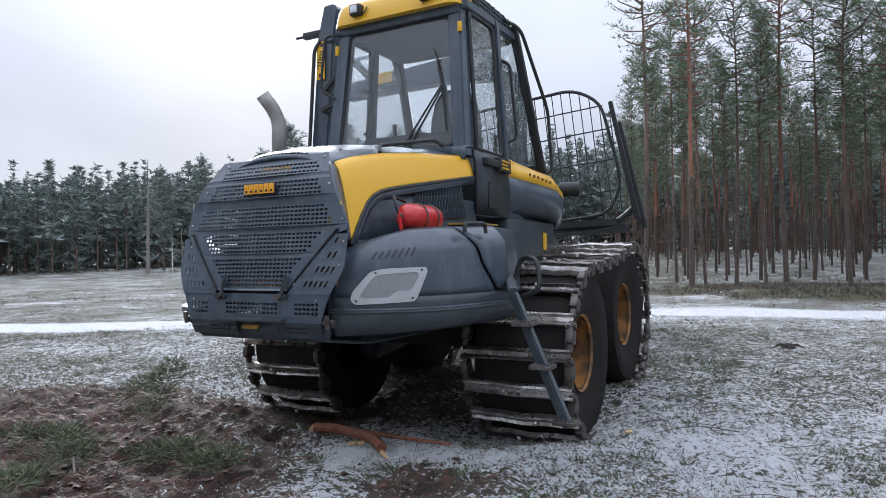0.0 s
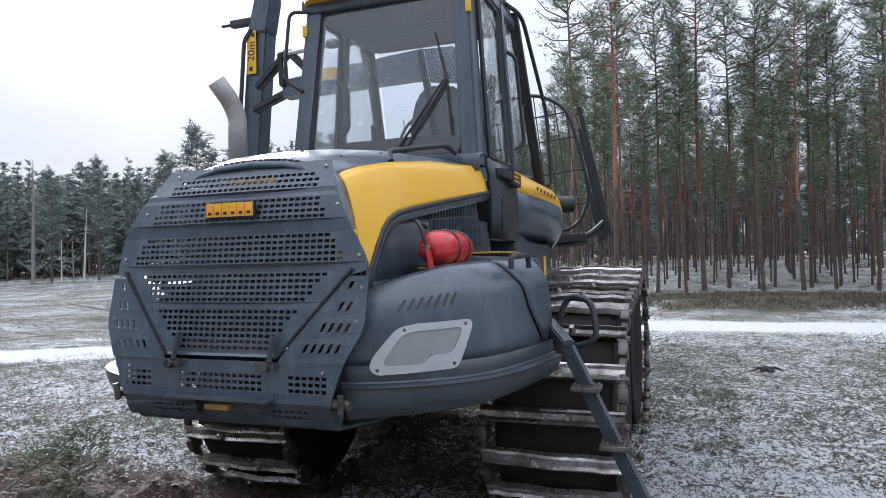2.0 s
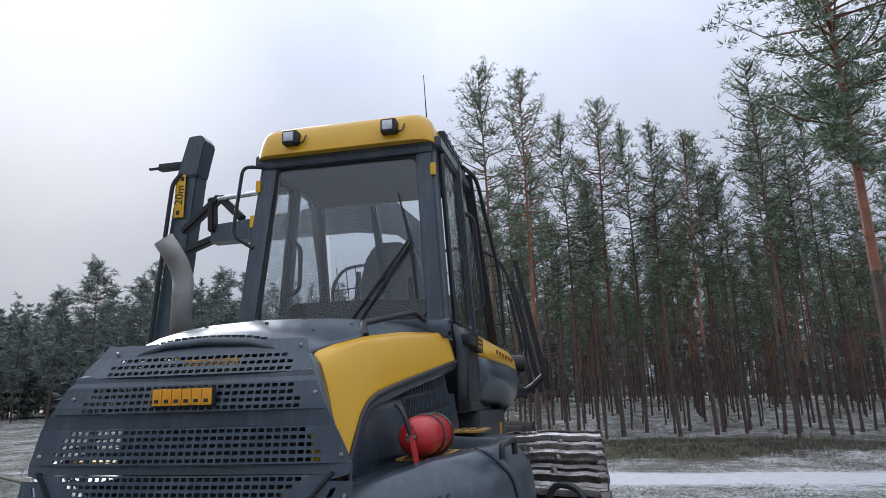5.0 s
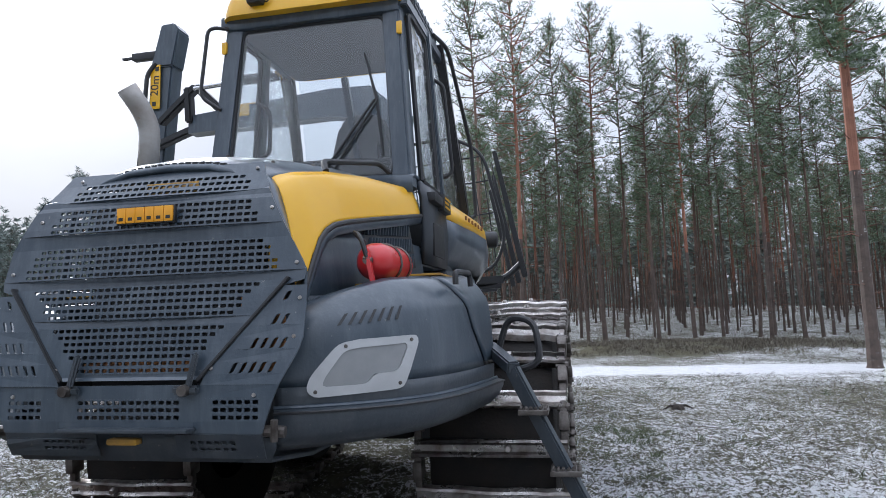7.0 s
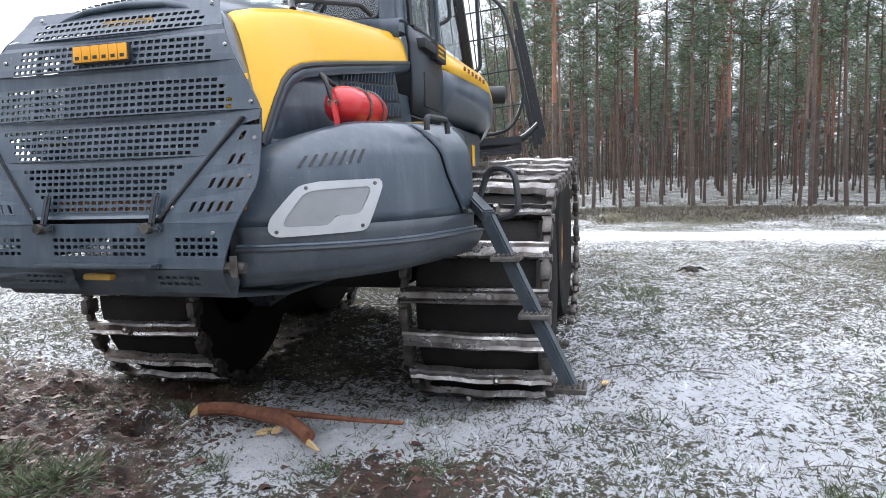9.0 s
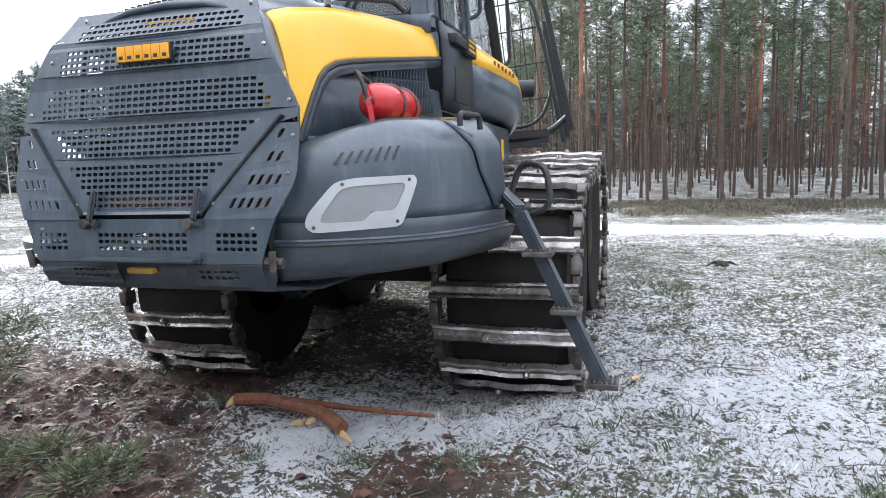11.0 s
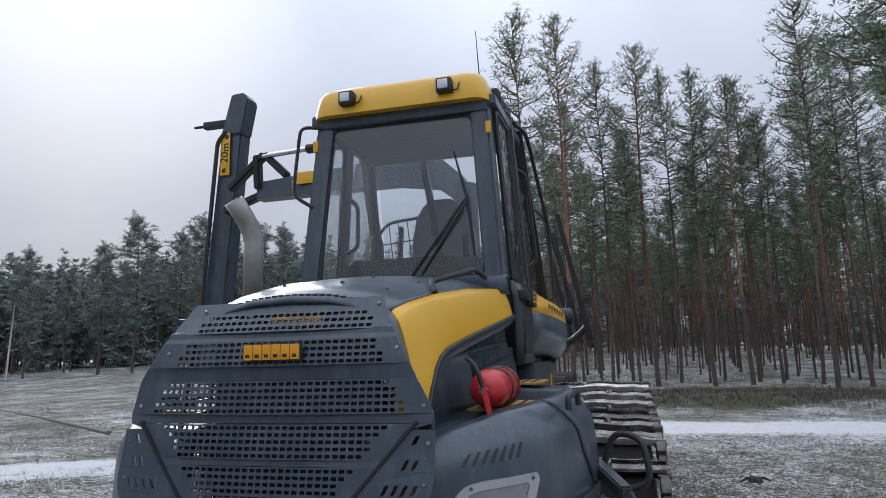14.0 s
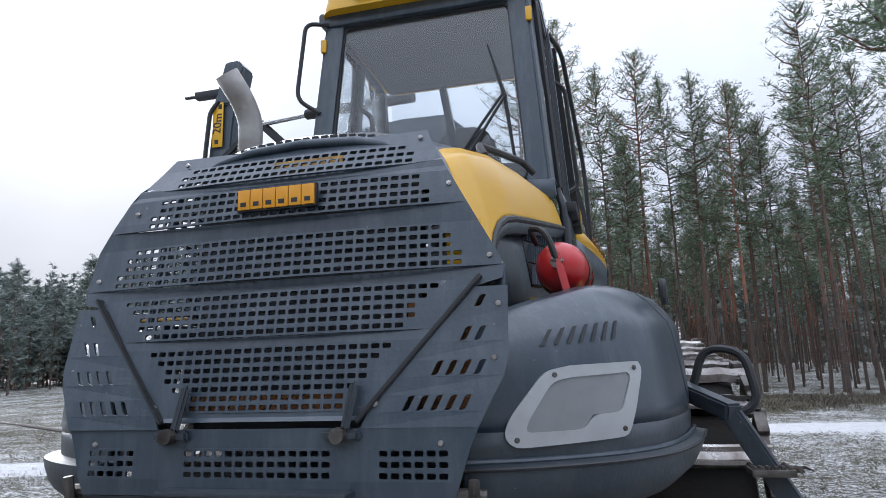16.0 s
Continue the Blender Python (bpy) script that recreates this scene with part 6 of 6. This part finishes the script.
M_CLOD = material("wet_mud_clods", (0.045, 0.020, 0.014), 0.7, 0.0, (0.15, 0.068, 0.048), 9.0, 0.5, 0.5, 50, random_by="island", spread=0.3)


def stalks(name, spots, mat, label, category, length, width, flat, seed, per=1, parts_of=None):
    """Small blades or stalks, too many to count, in one mesh."""
    r = random.Random(seed)
    verts, faces = [], []
    for x, y, s in spots:
        z = land(x, y)
        for _ in range(per):
            a, e = r.uniform(0, 6.283), r.uniform(*flat)
            d = Vector((math.cos(a) * math.cos(e), math.sin(a) * math.cos(e), math.sin(e)))
            side = d.cross(Vector((r.uniform(-1, 1), r.uniform(-1, 1), 1.2))).normalized() * width * s * r.uniform(0.6, 1.4)
            ln = length * s * r.uniform(0.5, 1.4)
            o = Vector((x + r.gauss(0, 0.02 * s), y + r.gauss(0, 0.02 * s), z - 0.004))
            m = o + d * ln * 0.55
            t = o + d * ln + Vector((r.gauss(0, 0.25), r.gauss(0, 0.25), r.uniform(-0.35, 0.1))) * ln * 0.5
            k = len(verts)
            verts += [o - side, o + side, m + side * 0.8, m - side * 0.8, t]
            faces += [(k, k + 1, k + 2, k + 3), (k + 3, k + 2, k + 4)]
    me = bpy.data.meshes.new(name)
    me.from_pydata(verts, [], faces)
    me.materials.append(mat)
    return tagged(new(name, me), label, category, kind="stuff")


def scattered(n, seed, keep):
    """Spots over the heath, denser near the machine, that the rule lets stand."""
    r = random.Random(seed)
    out = []
    while len(out) < n:
        d, a = 0.05 + 12.1 * r.random() ** 1.4, r.uniform(-0.4, 3.0)
        x, y = 1.6 + d * math.cos(a), -1.6 + d * math.sin(a)
        if keep(x, y, r):
            out.append((x, y, r.uniform(0.7, 1.4) * (1 + 0.05 * d)))
    return out


def open_heath(x, y, r):
    m = mud_amount(x, y)
    under = blob(x, y, 0.05, 3.6, 1.6, 3.0)
    patch = 0.7 * blob(x, y, 0.3, 0.4, 1.4, 1.1)
    return r.random() > m * 1.3 + 1.5 * under + patch


def patchy(cut, seed):
    return lambda x, y, r: open_heath(x, y, r) and noise.noise((x * 1.4, y * 1.4, seed)) > cut


stalks("dry_heath", scattered(62000, 41, patchy(-0.35, 6.0)), M_HEATH, "dry brown heather and grass stalks", "heath plants", 0.034, 0.0016, (0.05, 1.0), 1)
stalks("frosted_heath", scattered(52000, 42, patchy(-0.3, 3.0)), M_FROST, "frost-covered stalks and lichen", "heath plants", 0.024, 0.0015, (0.0, 0.9), 2)
stalks("green_sprigs", scattered(1300, 43, patchy(0.08, 8.0)), M_GREEN, "low green crowberry and lingonberry sprigs", "heath plants", 0.045, 0.0022, (0.2, 1.2), 3, 12)
stalks("frosted_tufts", scattered(9000, 45, patchy(-0.25, 3.0)), M_FROST, "tufts of frost-covered heather", "heath plants", 0.030, 0.0016, (0.1, 1.2), 21, 7)
stalks("heather_tufts", scattered(8000, 46, patchy(-0.3, 6.0)), M_HEATH, "tufts of dry brown heather", "heath plants", 0.036, 0.0014, (0.1, 1.3), 22, 7)
rs = random.Random(44)
tuft_at = [(0.62, 0.42, 0.16), (1.05, 0.55, 0.2), (1.9, 2.5, 0.22), (2.0, 3.1, 0.18), (0.15, 0.35, 0.15), (-0.5, 1.0, 0.2), (-1.0, 0.9, 0.25), (2.6, 0.6, 0.16), (3.1, 1.8, 0.2), (1.75, 3.9, 0.3), (1.9, 5.2, 0.35)]
tuft_at += [(-1.5, -0.35, 0.35), (-1.9, -0.1, 0.3), (-2.2, 0.5, 0.35), (-1.25, 0.1, 0.25)]
spots = [(x + rs.gauss(0, q * 0.5), y + rs.gauss(0, q * 0.5), 1.2) for x, y, q in tuft_at for _ in range(20)]
stalks("grass_tufts", spots, M_GREEN, "green grass and torn spruce twigs", "grass", 0.030, 0.0014, (0.1, 1.2), 5, 22)

debris = []
while len(debris) < 16000:
    x, y = rs.uniform(-4.6, 1.9), rs.uniform(-1.7, 3.2)
    if rs.random() < mud_amount(x, y) * 0.8 + 0.35 * blob(x, y, 0.1, 1.4, 1.6, 1.2):
        debris.append((x, y, rs.uniform(0.6, 1.4)))
stalks("mud_litter", debris[:5500], M_HEATH, "torn brown litter trodden into the mud", "litter", 0.05, 0.0026, (-0.1, 0.5), 15)
stalks("moss_litter", debris[11000:], M_GREEN, "torn green moss and needles in the mud", "litter", 0.035, 0.0022, (0.0, 0.9), 16, 2)

cl_v, cl_f = [], []
for _ in range(14000):
    x, y = rs.uniform(-4.6, 1.5), rs.uniform(-1.6, 1.9)
    if rs.random() > mud_amount(x, y):
        continue
    q = rs.uniform(0.005, 0.013) * (2.2 if rs.random() < 0.10 else 1)
    z = land(x, y)
    k = len(cl_v)
    for dx, dy, dz in ((1, 0, 0), (0, 1, 0), (-1, 0, 0), (0, -1, 0), (0, 0, 0.5), (0.6, 0.6, 0.25), (-0.6, 0.6, 0.3), (-0.6, -0.6, 0.2), (0.6, -0.6, 0.35)):
        cl_v.append((x + q * dx * rs.uniform(0.7, 1.4), y + q * dy * rs.uniform(0.7, 1.4), z + q * dz * rs.uniform(0.7, 1.3)))
    cl_f += [(k, k + 5, k + 8), (k + 1, k + 6, k + 5), (k + 2, k + 7, k + 6), (k + 3, k + 8, k + 7), (k + 5, k + 1, k), (k + 6, k + 2, k + 1), (k + 7, k + 3, k + 2), (k + 8, k, k + 3), (k + 4, k + 5, k + 6), (k + 4, k + 6, k + 7), (k + 4, k + 7, k + 8), (k + 4, k + 8, k + 5)]
me = bpy.data.meshes.new("mud_clods")
me.from_pydata(cl_v, [], cl_f)
me.polygons.foreach_set("use_smooth", [True] * len(cl_f))
me.materials.append(M_CLOD)
tagged(new("mud_clods", me), "wet brown mud clods churned by tracks", "mud", kind="stuff")


rf = random.Random(77)
far_spots = []
while len(far_spots) < 21000:
    d, a = 5 + 30 * rf.random() ** 1.3, rf.uniform(0.35, 3.05)
    x, y = 1.6 + d * math.cos(a), -1.6 + d * math.sin(a)
    if abs(y - curve(ROAD_LINE, x)) < 0.9 or noise.noise((x * 0.5, y * 0.5, 5.5)) < -0.12 or blob(x, y, 0, 4.0, 1.9, 4.2) > 0:
        continue
    far_spots.append((x, y, rf.uniform(0.8, 1.3) * (1 + 0.045 * d)))
stalks("dry_grass", far_spots, M_HEATH, "dry brown grass over the clearing", "grass", 0.05, 0.0028, (0.1, 0.9), 8, 2)


mound_spots = []
while len(mound_spots) < 3600:
    x, y = rf.uniform(-1.5, 10.5), rf.uniform(16.2, 23.0)
    if rf.random() < 1.4 * blob(x, y, 4.4, 19.6, 6.2, 3.3) and noise.noise((x * 0.9, y * 1.3, 4.4)) > -0.25:
        mound_spots.append((x, y, rf.uniform(0.7, 1.4)))
stalks("mound_heather", mound_spots, M_HEATH, "brown heather and moss on the low mound", "heath plants", 0.14, 0.006, (0.2, 1.3), 23, 4)


def spruce_twig(x, y, ln, turn, lift, seed):
    """A torn green conifer twig with side shoots, lying or leaning on the ground."""
    r = random.Random(seed)
    e = empty("conifer_twig", "torn green conifer twig lying in the mud", "twig", "conifer twigs in the mud", on_land(x, y, 0.01))
    d = Vector((math.cos(turn) * math.cos(lift), math.sin(turn) * math.cos(lift), math.sin(lift)))
    side = d.cross(Vector((0, 0, 1))).normalized()
    part("stem", tube([d * ln * k + Vector((0, 0, 0.03 * math.sin(k * 3))) for k in (0, 0.35, 0.7, 1)], 0, 6, True, [0.008, 0.006, 0.004, 0.002]), M_TWIG, e)
    clumps = []
    for k in range(16):
        t = 0.2 + 0.8 * k / 15
        s = side * (1 if k % 2 else -1) * ln * 0.35 * (1.1 - t) + Vector((0, 0, 0.03))
        for q in range(6):
            p = d * ln * t + s * q / 5 + d * 0.05 * q / 5
            clumps.append((p.x, p.y, p.z + 0.01, 1.0))
    nd = new("needles", needle_mesh("needles", clumps, 8, 0.05, M_GREEN, r))
    nd.parent = e
    tagged(nd, kind="stuff")
    return e


for i, (x, y, ln, turn, lift) in enumerate(((-1.45, 0.30, 0.55, 1.5, 0.9), (-1.05, -0.10, 0.5, 0.4, 0.15), (-0.95, -0.45, 0.55, 2.6, 0.1), (-1.3, -0.5, 0.45, 5.6, 0.1), (-1.7, 0.1, 0.4, 4.2, 0.15), (-2.3, 0.75, 0.5, 1.0, 0.5), (-0.4, -0.2, 0.3, 0.9, 0.1))):
    spruce_twig(x, y, ln, turn, lift, 60 + i)
bush = [(1.95 + rs.gauss(0, 0.22), 4.9 + rs.gauss(0, 0.3), 1.0) for _ in range(45)]
stalks("low_shrub", bush, M_GREEN, "low dark green shrub beside the tracks", "shrub", 0.11, 0.0026, (0.2, 1.2), 18, 12)
